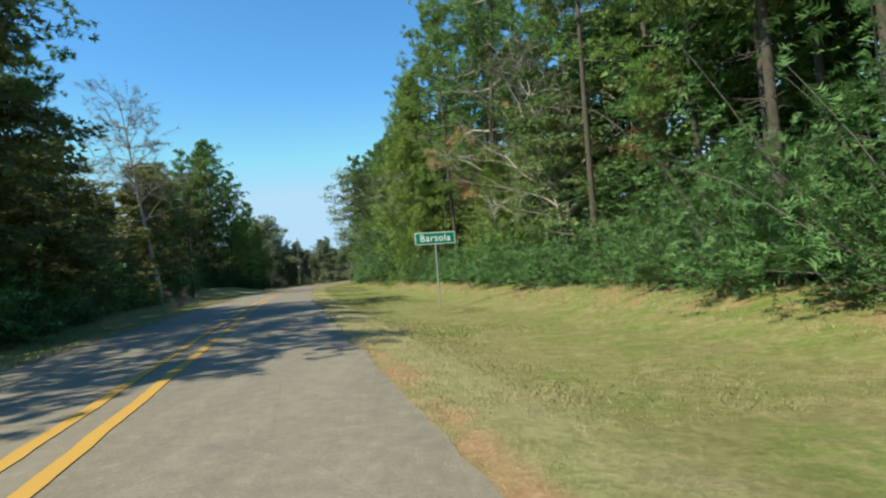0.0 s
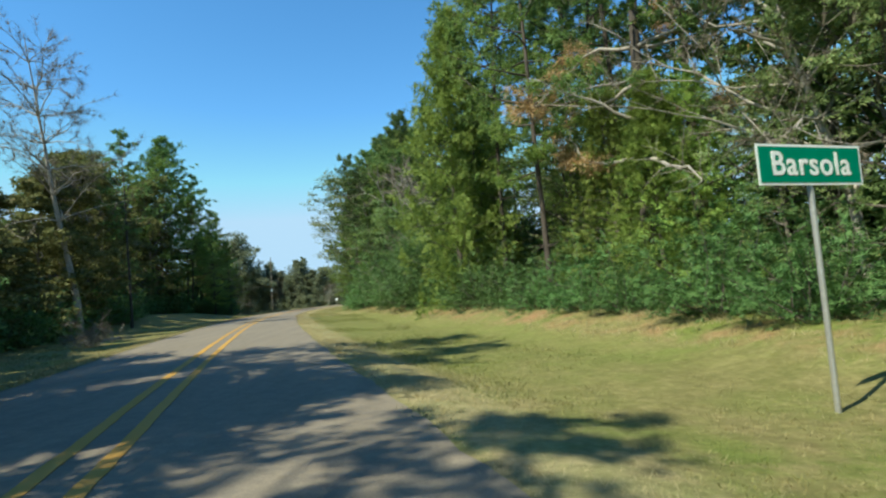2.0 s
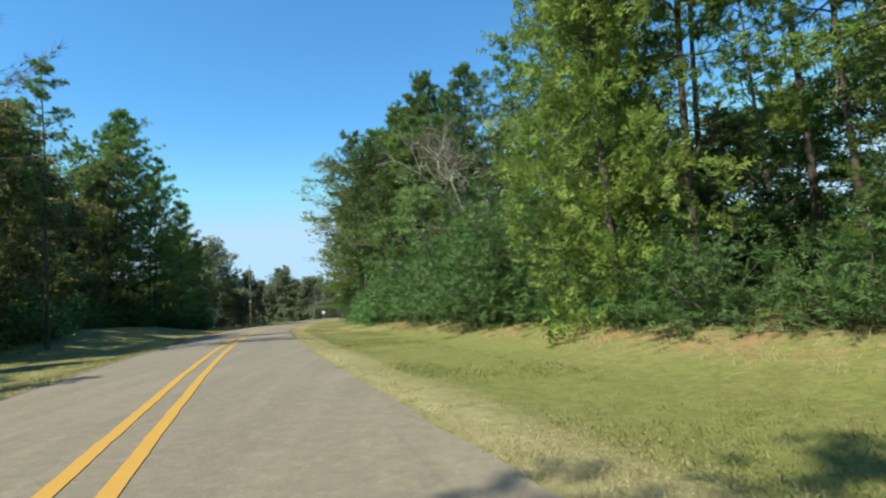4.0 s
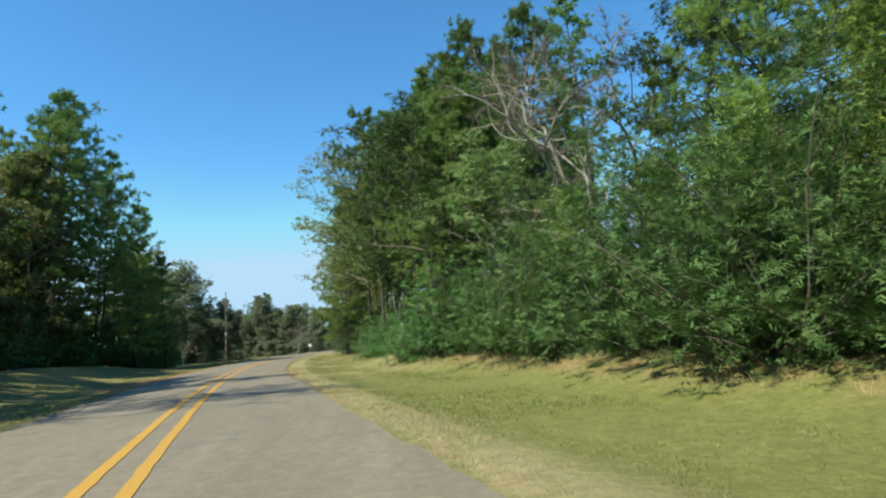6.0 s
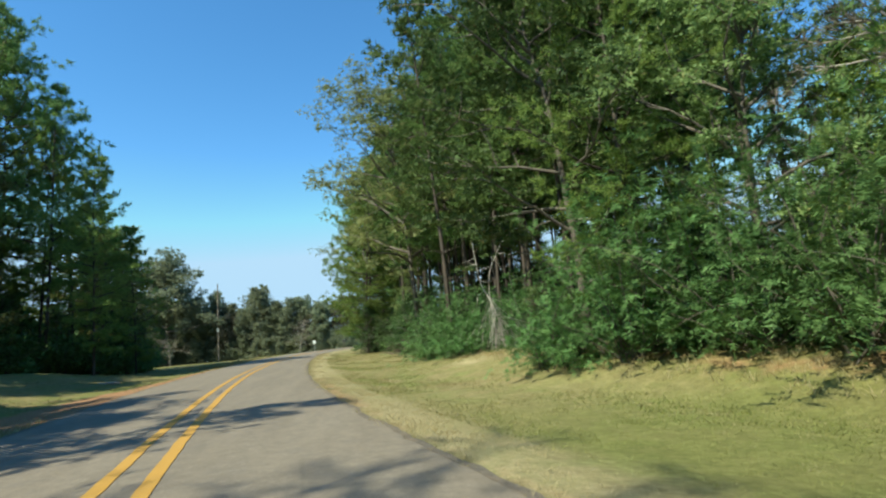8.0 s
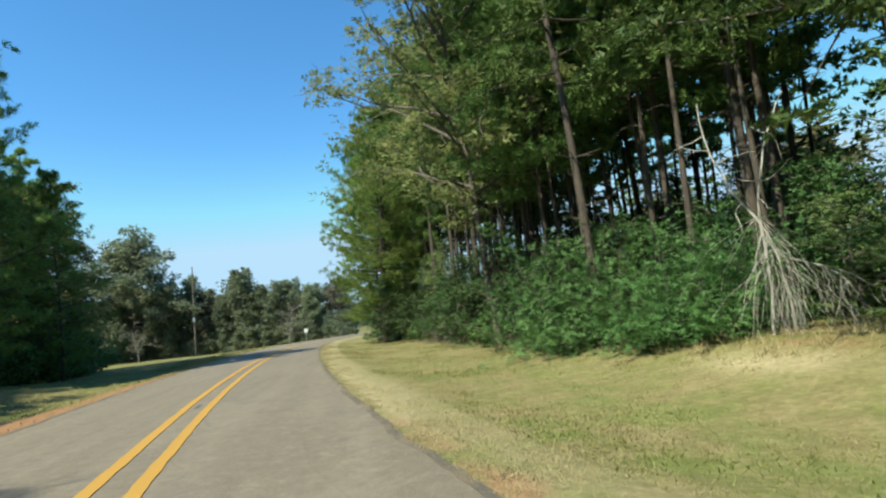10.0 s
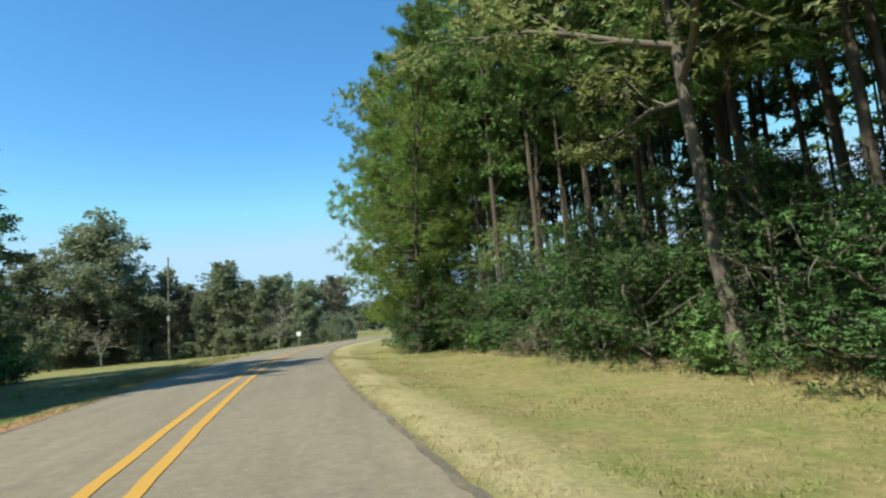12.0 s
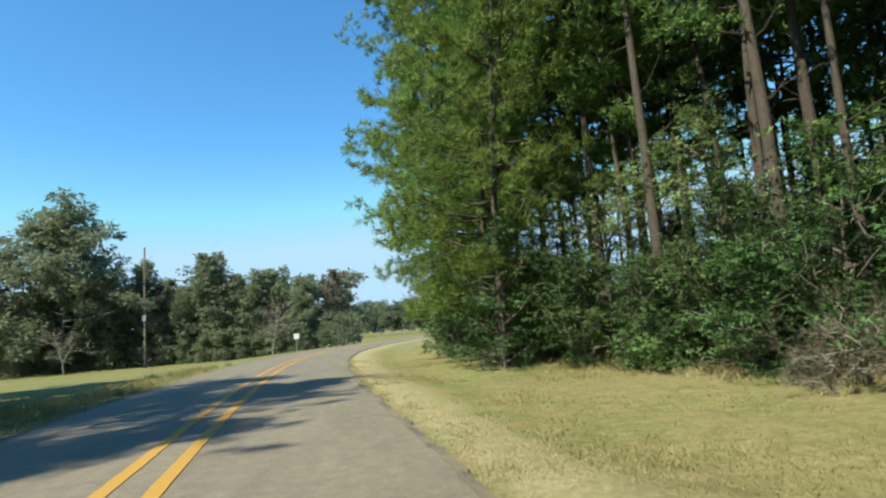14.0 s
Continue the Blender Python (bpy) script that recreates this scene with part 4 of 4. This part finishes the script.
y = 90.0
while y < 121:
    beside(RNG.choice([SLIM[0], UNDER[0], UNDER[0], SLIM[1]]), front(y) + RNG.uniform(0.2, 1.0), y, scale=RNG.uniform(0.75, 1.0) * (0.55 if y < 110 else 1))
    y += RNG.uniform(2.4, 3.6)
y = 76.0
while y < 121:
    beside(RNG.choice(UNDER), front(y) + RNG.uniform(0.4, 2.4), y, scale=RNG.uniform(0.75, 1.15) * (0.7 if y < 110 else 1))
    y += RNG.uniform(1.7, 3.0)

# pines and broad trees deeper in; thinner where the sky shows between the trunks
for lat0, step, kinds in ((14.5, 4.2, (PINES[0], PINES[1])), (19.0, 5.5, (PINES[0], PINES[1], BACK[1])), (25.0, 7.0, (PINES[1], BACK[1])), (33.0, 8.0, (BACK[0], BACK[1]))):
    y = -6.0 + RNG.uniform(0, 3)
    while y < 128:
        if not (46 < y < 71 and lat0 < 23) and not (y > 66 and lat0 > 30) and not (y > 97 and lat0 > 18) and not (26 < y < 46 and lat0 > 24):
            beside(RNG.choice(kinds), lat0 + front(y) - 10.9 + RNG.uniform(-1.5, 1.5), y, scale=RNG.uniform(0.9, 1.12))
        y += step * RNG.uniform(0.75, 1.3)
for i in range(13):
    beside(BACK[i % 2], 37.0 + RNG.uniform(-4, 5), 74 + 4.6 * i, scale=RNG.uniform(0.7, 0.9))
for i in range(14):
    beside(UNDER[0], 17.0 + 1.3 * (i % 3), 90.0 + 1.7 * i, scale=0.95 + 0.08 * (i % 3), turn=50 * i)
for i in range(4):
    beside((PINES[0], HIGH_PINE)[i % 2], 16.5 + 2.2 * (i % 3), 98.0 + 4.4 * i, scale=0.92 + 0.05 * (i % 3), turn=80 * i)
# thicket that closes the view between the trunks
for lat0 in (16.5, 22.0, 30.0):
    y = 0.0
    while y < 128:
        beside(THICKET, lat0 + RNG.uniform(-1.0, 1.0), y, scale=RNG.uniform(0.8, 1.25) * (1.35 if lat0 > 25 else 1.0))
        y += RNG.uniform(3.6, 5.4)

# trees that stand out
put(SHRUBS[0], -10.7, 75.9, scale=0.85, turn=0)
put(SHRUBS[1], -9.0, 75.6, scale=0.62, turn=310)
put(SHRUBS[1], -11.2, 78.2, scale=0.68, turn=120)
put(SHRUBS[0], -11.3, 79.6, scale=1.0, turn=60)
put(SHRUBS[1], -11.0, 81.8, scale=0.55, turn=220)
put(HIGH_PINE, -6.4, 68.2, scale=0.78, turn=70)
put(OAKS[1], -11.6, 86.2, scale=1.15, turn=100)
for i in range(9):
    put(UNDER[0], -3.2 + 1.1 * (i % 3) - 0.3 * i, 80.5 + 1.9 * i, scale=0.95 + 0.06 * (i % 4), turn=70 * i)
put(TALL_PINE, -9.2, 82.5, scale=0.92, turn=20)
put(PINES[2], -14.9, 104.5, scale=1.14, turn=60)
put(PINES[2], -14.6, 107.0, scale=1.12, turn=60)
for x, yy in ((-15.2, 103.6), (-14.8, 105.6), (-14.7, 108.4), (-15.0, 111.6)):
    put(UNDER[0], x, yy, scale=0.8, turn=9 * yy)
put(BOUGH_PINE, -14.8, 113.2, scale=1.05, turn=250)
put(PINES[2], -14.9, 110.5, scale=1.08, turn=160)
put(PINES[2], -14.0, 117.0, scale=1.05, turn=250)
put(PINES[2], -12.6, 122.0, scale=1.0, turn=350)
put(PINES[2], -7.6, 66.5, scale=0.85, turn=130)
put(PINES[1], -5.2, 73.5, scale=0.9, turn=180)
put(PINES[0], -10.9, 78.6, scale=1.0)
put(PINES[0], -13.2, 110.8, scale=1.0)
for x, yy in ((-8.4, 96.5), (-6.5, 93.0), (-8.8, 101.5), (-6.2, 99.0), (-9.5, 106.0), (-3.5, 96.0), (-4.0, 103.0), (-6.0, 108.0), (-8.0, 113.0)):
    put(PINES[1], x, yy, scale=RNG.uniform(0.85, 1.05))
# crowded slender pines and the high crowns that keep the grove dark
for i in range(64):
    y = 68 + 54 * RNG.random()
    beside(POLE_PINE, front(y) + 2.0 + 15 * RNG.random() ** 1.3, y, scale=RNG.uniform(0.85, 1.1))
for i in range(4):
    beside(HIGH_PINE, 12.4 + RNG.uniform(-0.6, 1.6), 1.0 + 2.6 * i + RNG.uniform(-0.6, 0.6), scale=RNG.uniform(0.85, 1.0))
for i in range(9):
    beside(MIDS[2], 16.5 + RNG.uniform(-0.6, 3.0), 4.0 + 2.6 * i + RNG.uniform(-0.6, 0.6), scale=RNG.uniform(0.9, 1.05))
for i in range(5):
    beside((HIGH_PINE, PINES[0])[i % 2], 14.5 + RNG.uniform(-0.6, 6.0), 66.0 + 1.6 * i, scale=RNG.uniform(0.9, 1.05))
for i in range(8):
    beside(UNDER[1], 13.6 + (i % 2) * 2.4 + RNG.uniform(-0.5, 0.5), 71.5 + 1.4 * i, scale=RNG.uniform(0.8, 1.1))
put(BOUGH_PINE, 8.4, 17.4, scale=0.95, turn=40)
put(HIGH_PINE, 9.4, 13.0, scale=0.95, turn=200)
put(OAKS[2], 5.8, 23.6, scale=0.74, turn=140)
put(CEDARS[0], 3.2, 29.5, scale=0.6, turn=10)
put(OAKS[0], 4.6, 44.0, scale=0.55, turn=30)
put(OAKS[0], 6.4, 39.6, scale=0.6, turn=210)
put(OAKS[0], 9.0, 35.0, scale=0.6, turn=100)
put(PINES[2], 2.8, 37.0, scale=0.45, turn=15)
put(SICK_PINE, 3.0, 30.0, scale=1.0, turn=0)
put(BOUGH_PINE, 0.9, 34.4, scale=0.95, turn=140)
put(BOUGH_PINE, 3.4, 39.2, scale=0.85, turn=20)
put(BARE, 5.6, 25.0, scale=0.85, turn=200)
for i in range(4):
    beside(MIDS[2], 20.0 + RNG.uniform(-0.6, 3.0), 29.0 + 4.0 * i + RNG.uniform(-0.6, 0.6), scale=RNG.uniform(0.6, 0.75))
for y in (83.5, 87.0, 90.0, 93.5, 97.0, 100.5, 104.0, 107.5, 111.0, 114.5):
    beside(TALL_PINE if 92 < y < 106 else HIGH_PINE, front(y) + 1.9 + RNG.uniform(-0.3, 0.9), y, scale=RNG.uniform(0.88, 1.0))
y = 75.0
while y < 106:
    beside(TALL_PINE if y > 88 else HIGH_PINE, 12.6 + RNG.uniform(-0.9, 0.9), y, scale=RNG.uniform(0.92, 1.06))
    y += RNG.uniform(3.6, 5.0)
put(PINES[2], 0.8, 54.5, scale=1.0, turn=10)
put(OAKS[2], 2.4, 50.0, scale=1.0, turn=70)
put(BIG_SHRUB, -2.2, 54.4, scale=0.95, turn=0)
put(BIG_SHRUB, -0.6, 50.4, scale=1.05, turn=120)
put(BIG_SHRUB, -3.6, 58.2, scale=0.85, turn=240)
put(BIG_SHRUB, 1.2, 46.6, scale=0.85, turn=40)
put(CEDARS[0], -1.8, 42.2, scale=1.16, turn=80, stretch=1.15)
put(CEDARS[0], -0.2, 46.0, scale=0.85, turn=200, stretch=1.2)
put(SHRUBS[1], -4.3, 49.0, scale=1.2, turn=200)
put(OAKS[2], -5.6, 64.0, scale=0.9, turn=250)
put(GREY_TREE, -0.9, 61.0, scale=1.0, turn=-10)
put(GREY_TREE, -4.6, 64.2, scale=0.62, turn=150)
put(SICK_PINE, 9.6, 22.5, scale=0.9, turn=130)
put(PINES[2], 3.6, 33.6, scale=0.45, turn=200)
put(DEAD_BUSH, -9.9, 73.8, scale=0.9, turn=0)
put(BRUSH, -12.2, 95.2, scale=0.55, turn=70)
put(BRUSH, -19.9, 40.5, scale=0.6, turn=10)

# woods on the other side of the road: kinds, distance and tallness along it
STAND = [(-12, -12, 10), (-6, -12, 10), (-1, -10.5, 9), (2, -9.6, 9.5), (4.5, -9.0, 12), (7, -8.8, 13.5), (9.5, -8.8, 13.5), (12, -8.8, 13.5), (14.5, -8.8, 13), (17, -9.2, 14), (19.5, -9.6, 13), (22, -10.0, 11), (26, -10.5, 9.5), (30, -11, 9.5),
         (34, -13.5, 9), (38, -12.3, 9.5), (43, -13.5, 10), (48, -13, 10.5), (52, -13, 12.5), (57, -12.8, 13.0), (60.5, -13.4, 14), (64, -14.2, 15.5), (69, -15.8, 12.5),
         (74, -18.2, 15.5), (78, -18.4, 16), (82, -18.6, 13.5), (87, -17.5, 18.5), (89, -16.4, 20.5), (92.5, -14.4, 19.5), (96.5, -14, 11.5), (102, -14.5, 14.0), (108, -17, 14.5)]
for y, la, tall in STAND:
    ob, full = RNG.choice([(MIDS[0], 15.0), (MIDS[1], 16.0), (BOUGH_PINE, 21.0)] if y > 80 else [(MIDS[0], 15.0), (MIDS[1], 16.0)]) if y > 16 else RNG.choice([(PINES[0], 20.0), (PINES[1], 24.0)])
    w = 0.95 if y < 20 else RNG.uniform(0.82, 0.98) if y < 56 or y > 68 else 0.78
    beside(ob, la + RNG.uniform(-0.4, 0.4), y + RNG.uniform(-0.6, 0.6), scale=w, stretch=tall * K / full / w)
    beside(HEDGE, la + 1.6 + RNG.uniform(-0.5, 0.5), y + 1.0, scale=RNG.uniform(0.8, 1.1))
    beside(RNG.choice([SLIM[1], HEDGE, SHRUBS[2]]), la + 1.4 + RNG.uniform(-0.5, 0.8), y + 3.2, scale=RNG.uniform(0.8, 1.1))
    if y < 16:
        continue
    beside(RNG.choice(BACK), la - 5.5 + RNG.uniform(-1, 1), y + 2.5 + RNG.uniform(-1, 1), scale=0.9, stretch=0.85 * tall * K / 18)
    beside(BACK[0], la - 11 + RNG.uniform(-1, 1), y + RNG.uniform(-2, 2), scale=0.9, stretch=0.8 * tall * K / 16)
    beside(THICKET, la - 3.5, y + RNG.uniform(-2, 2), scale=RNG.uniform(1.3, 1.8))
for y, la, sc in ((14.0, -8.0, 0.8), (19.5, -8.6, 0.92), (21.4, -8.2, 0.86), (23.0, -9.0, 0.9), (25.0, -9.0, 0.64), (17.0, -10.5, 0.85), (58.6, -9.2, 0.72)):
    beside(PINES[1] if y > 20 else PINES[0], la, y, scale=sc)
beside(PINES[2], -10.6, 91.3, scale=0.76, stretch=1.15)
beside(PINES[2], -10.2, 97.5, scale=0.65, stretch=1.05)
put(HIGH_PINE, -38.5, 90.5, scale=1.24, turn=15)
put(HIGH_PINE, -40.6, 93.6, scale=1.24, turn=95)
put(DEAD_PINE, -26.6, 51.2, scale=1.06, turn=0)
put(OAKS[0], -8.5, 67.9, scale=1.08, turn=0)
put(SHRUBS[1], -8.7, 64.8, scale=0.85, turn=70)
put(SHRUBS[0], -10.0, 66.4, scale=0.95, turn=200)
put(OAKS[0], 0.9, 57.5, scale=0.98, turn=140)

for y, la, tall in ((79, -21, 15), (83, -20.5, 16), (87, -20, 19), (90, -19, 20), (93, -17, 19), (95, -15.5, 18), (99, -15.5, 15.5), (104, -16, 13.5), (110, -18.5, 13)):
    beside((MIDS[1], BOUGH_PINE)[int(y) % 2], la, y, scale=0.85, stretch=tall * K / (16.0, 21.0)[int(y) % 2] / 0.85)
    beside(UNDER[0], la + 3.2, y + 1.0, scale=RNG.uniform(0.8, 1.1))
    beside(HEDGE, la + 4.0, y - 0.8, scale=RNG.uniform(0.9, 1.2))
# far woods behind the open grass, where the road bends away
DISTANCE = []
for i in range(44):
    u = i / 43
    x, yy = -95 + 74 * u, 182 - 24 * u
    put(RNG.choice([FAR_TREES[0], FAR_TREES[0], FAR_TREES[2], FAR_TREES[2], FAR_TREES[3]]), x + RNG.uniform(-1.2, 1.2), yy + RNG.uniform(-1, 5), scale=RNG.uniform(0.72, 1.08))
    DISTANCE.append((x + 1.3 + RNG.uniform(-1, 1), yy - 2 + RNG.uniform(-1, 1), RNG.uniform(0.2, 0.36), 0.3))
for i in range(26):
    u = i / 25
    DISTANCE.append((-110 + 92 * u, 196 - 24 * u + RNG.uniform(-3, 5), RNG.uniform(0.75, 1.0), 0.3))
for i in range(38):
    DISTANCE.append((-60 + 5.4 * i, 290 + RNG.uniform(-8, 8) - 1.1 * i, RNG.uniform(0.6, 0.78), 0.3))
for i in range(60):
    DISTANCE.append((-19 + 1.6 * i + RNG.uniform(-0.7, 0.7), 258 + RNG.uniform(-3, 3) - 0.4 * i, RNG.uniform(0.66, 0.84), 0.5))
far_woods(DISTANCE)
put(FAR_TREES[1], -52.8, 164.0, scale=1.3, turn=0)
put(GREY_TREE, -50.3, 158.4, scale=0.42, turn=60)
put(FAR_TREES[1], -61.0, 163.0, scale=1.0, turn=90)
put(FAR_TREES[4], -36.0, 170.0, scale=0.9, turn=0)
put(BARE, -27.4, 156.5, scale=0.5, turn=40)


# ---- grass ----
def grass_material():
    m, nt, b = material("grass_blades")
    isl = nt.nodes.new("ShaderNodeNewGeometry").outputs["Random Per Island"]
    co = place_coord(nt)
    midn = noise_tex(nt, 0.9, 5, 0.6, co)
    big = noise_tex(nt, 0.16, 3, 0.5, co)
    at = nt.nodes.new("ShaderNodeAttribute")
    at.attribute_name = "dry"
    green = ramp(nt, isl, [(0.0, (0.115, 0.15, 0.036)), (0.6, (0.185, 0.22, 0.058)), (1.0, (0.28, 0.29, 0.095))])
    straw = ramp(nt, isl, [(0.0, (0.2, 0.168, 0.072)), (0.6, (0.3, 0.255, 0.12)), (1.0, (0.44, 0.38, 0.2))])
    col = mixc(nt, ramp(nt, midn, [(0.4, (0, 0, 0)), (0.62, (1, 1, 1))]), green, straw)
    col = mixc(nt, ramp(nt, big, [(0.4, (0, 0, 0)), (0.65, (0.7, 0.7, 0.7))]), col, straw)
    lu = nt.nodes.new("ShaderNodeAttribute")
    lu.attribute_name = "lush"
    col = mixc(nt, lu.outputs["Fac"], col, green)
    col = mixc(nt, at.outputs["Fac"], col, mixc(nt, 0.5, straw, (0.58, 0.5, 0.31)))
    nt.links.new(col, b.inputs["Base Color"])
    b.inputs["Roughness"].default_value = 0.7
    b.inputs["Specular IOR Level"].default_value = 0.2
    tr = nt.nodes.new("ShaderNodeBsdfTranslucent")
    nt.links.new(col, tr.inputs["Color"])
    mx = nt.nodes.new("ShaderNodeMixShader")
    mx.inputs[0].default_value = 0.3
    nt.links.new(b.outputs[0], mx.inputs[1])
    nt.links.new(tr.outputs[0], mx.inputs[2])
    nt.links.new(mx.outputs[0], nt.nodes["Material Output"].inputs["Surface"])
    return m


GRASS = grass_material()


def grass(label, n, lat0, lat1, y0, y1, tall, wide, dry, seed, clump=0):
    """Loose blades over a strip of the verge, thinned out where the soil lies bare."""
    rng = np.random.default_rng(seed)
    if clump:
        c = n // clump
        la = np.repeat(rng.uniform(lat0, lat1, c), clump) + rng.normal(0, 0.09, c * clump)
        yy = np.repeat(rng.uniform(y0, y1, c), clump) + rng.normal(0, 0.09, c * clump)
        n = c * clump
    else:
        la, yy = rng.uniform(lat0, lat1, n), rng.uniform(y0, y1, n)
    bare = smooth(-6.2 + 1.6 * smooth(72, 84, yy), -5.2 + 1.6 * smooth(72, 84, yy), la) * (la < 0) * smooth(63, 68, yy) * (1 - smooth(86, 96, yy))
    keep = rng.random(n) > 0.95 * bare
    la, yy, n = la[keep], yy[keep], int(keep.sum())
    la = la + np.where(la > 0, widen(yy) * (1 - smooth(8, 12, la)), 0)
    s = slope(yy)
    nr = np.sqrt(1 + s * s)
    x, y2 = mid(yy) + la / nr, yy - la * s / nr
    z = height(lat_of(x, y2), y2) - 0.02
    at = np.stack([x, y2, z], 1) * K
    way = rng.normal(0, 0.55, (n, 3))
    way[:, 2] = rng.uniform(0.5, 1.0, n)
    v, f = needles(rng, at, way, tall * rng.uniform(0.5, 1.3, n), wide * rng.uniform(0.7, 1.3, n))
    me = mesh_from("grass", v, f, GRASS)
    a = me.attributes.new("dry", "FLOAT", "POINT")
    a.data.foreach_set("value", np.repeat(np.full(n, dry) * rng.uniform(0.6, 1, n), 3).astype(np.float32))
    a = me.attributes.new("lush", "FLOAT", "POINT")
    a.data.foreach_set("value", np.repeat(lush(la, yy), 3).astype(np.float32))
    return tagged(new("grass", me), label, "grass", kind="stuff")


grass("short mown grass of mixed green and straw", 190000, 3.8, 11.0, 3, 112, 0.075, 0.016, 0.0, 1)
grass("short mown grass of mixed green and straw", 60000, -10.0, -3.3, 4, 112, 0.1, 0.022, 0.1, 2)
grass("pale dry grass fringe along the asphalt edge", 60000, 2.74, 4.3, 2, 112, 0.03, 0.012, 1.0, 3)
grass("pale dry grass fringe along the asphalt edge", 14000, -3.8, -3.2, 4, 112, 0.1, 0.02, 0.8, 4)
grass("taller dry grass at the foot of the shrubs", 26000, 8.4, 10.6, 3, 112, 0.26, 0.02, 1.0, 5, 14)
grass("tufts of taller green grass in the verge", 30000, 4.2, 10.2, 20, 112, 0.13, 0.009, 0.2, 6, 44)
grass("rough tall grass clumps on the far verge", 9000, -6.4, -3.7, 97, 120, 0.34, 0.02, 0.25, 9, 45)
grass("scattered tufts of dry straw in the verge", 80000, 3.4, 10.0, 3, 112, 0.07, 0.007, 1.0, 7, 40)
grass("ragged pale tufts hanging over the asphalt edge", 40000, 2.7, 3.6, 3, 112, 0.1, 0.007, 1.0, 8, 34)


# ---- place-name sign ----
def word(text, size, parent, mat, z, y):
    cu = bpy.data.curves.new("lettering", "FONT")
    cu.body, cu.size, cu.align_x, cu.align_y, cu.extrude, cu.offset = text, size, "CENTER", "CENTER", 0.002, 0.006
    cu.space_character = 1.1
    tmp = bpy.data.objects.new("lettering", cu)
    scene.collection.objects.link(tmp)
    me = bpy.data.meshes.new_from_object(tmp.evaluated_get(bpy.context.evaluated_depsgraph_get()))
    bpy.data.objects.remove(tmp)
    me.materials.clear()
    me.materials.append(mat)
    ob = new("lettering", me)
    ob.parent = parent
    ob.matrix_basis = pose(0, y, z, 90, 0, 0)
    return tagged(ob, "white raised lettering")


def place_sign():
    top = new("road_sign")
    tagged(top, "green place-name sign with white border on a steel post", "road sign")
    bm = bmesh.new()
    rod(bm, (0, 0, -0.3), (0, 0, 2.55), 0.032, 0.032, 12)
    part("post", bm, GALV, top, "thin galvanised steel post")
    bm = bmesh.new()
    w, h, zc = 1.6, 0.46, 2.75
    box(bm, -w / 2, w / 2, -0.042, -0.036, zc - h / 2, zc + h / 2)
    panel = part("panel", bm, SIGN_WHITE, top, "white reflective edge of the panel")
    bm = bmesh.new()
    box(bm, -w / 2 + 0.03, w / 2 - 0.03, -0.046, -0.042, zc - h / 2 + 0.03, zc + h / 2 - 0.03)
    part("face", bm, SIGN_GREEN, panel, "green reflective face")
    word("Barsola", 0.375, panel, SIGN_WHITE, zc, -0.049)
    for dz in (-0.1, 0.1):
        bm = bmesh.new()
        box(bm, -0.05, 0.05, -0.036, 0.0, zc + dz - 0.015, zc + dz + 0.015)
        part("bracket", bm, GALV, top)
    top.matrix_basis = pose(K * -0.25, K * 18.8, -0.25, 0, 0, 16)


place_sign()


def far_sign():
    top = new("roadside_marker")
    tagged(top, "white square roadside sign on a thin post", "road sign")
    bm = bmesh.new()
    rod(bm, (0, 0, -0.3), (0, 0, 2.25), 0.05, 0.05, 8)
    part("post", bm, GALV, top)
    bm = bmesh.new()
    box(bm, -0.3, 0.3, -0.07, -0.05, 1.62, 2.26, 0.008)
    part("panel", bm, SIGN_WHITE, top, "plain white panel")
    top.matrix_basis = pose(K * -24.2, K * 150.0, K * -0.55, 0, 0, 10)


far_sign()


def utility_pole():
    top = new("utility_pole")
    tagged(top, "tall weathered wooden utility pole with a pale box", "utility pole")
    bm = bmesh.new()
    rod(bm, (0, 0, -0.6), (0, 0, 16.4), 0.17, 0.11, 12)
    part("pole", bm, POLE_WOOD, top)
    bm = bmesh.new()
    box(bm, -0.22, 0.22, -0.4, -0.14, 6.2, 7.0, 0.03)
    part("meter_box", bm, GREY_BOX, top, "pale grey metal box")
    x, y = -42.6, 160.6
    top.matrix_basis = pose(K * x, K * y, K * float(height(float(lat_of(x, y)), y)), 0, 0, 0)


utility_pole()


def fallen_log(x, y, length, radius, turn, label):
    """A short tapering pale log with a knot, lying on the ground."""
    rng = np.random.default_rng(int(100 * length))
    path = bend(rng, (-length / 2, 0, radius * 0.8), (1, 0, 0), length, 8, 0.05)
    path[:, 2] = radius * 0.8
    wood = Wood()
    wood.add(path, radius, radius * 0.7, 8)
    wood.add(bend(rng, path[5], (0.4, 0.8, 0.5), length * 0.25, 3, 0.1), radius * 0.5, radius * 0.2, 5)
    ob = tagged(new("fallen_log", wood.mesh("fallen_log", DEAD_BARK)), label, "log")
    ob.matrix_basis = pose(K * x, K * y, K * float(height(float(lat_of(x, y)), y)), 0, 0, turn)


fallen_log(-22.0, 46.0, 1.8, 0.09, 60, "pale bare branch lying at the edge of the woods")
fallen_log(-27.9, 83.0, 1.3, 0.08, -20, "pale bleached log lying on reddish soil")


def letter_box():
    top = new("letter_box")
    tagged(top, "small dark rural letter box on a short post", "letter box")
    bm = bmesh.new()
    rod(bm, (0, 0, -0.3), (0, 0, 1.15), 0.06, 0.06, 8)
    part("post", bm, POLE_WOOD, top)
    bm = bmesh.new()
    box(bm, -0.14, 0.14, -0.28, 0.28, 1.15, 1.45, 0.03)
    part("box", bm, BLACK_BOX, top)
    x, y = -19.0, 146.0
    top.matrix_basis = pose(K * x, K * y, K * float(height(float(lat_of(x, y)), y)), 0, 0, 70)


letter_box()
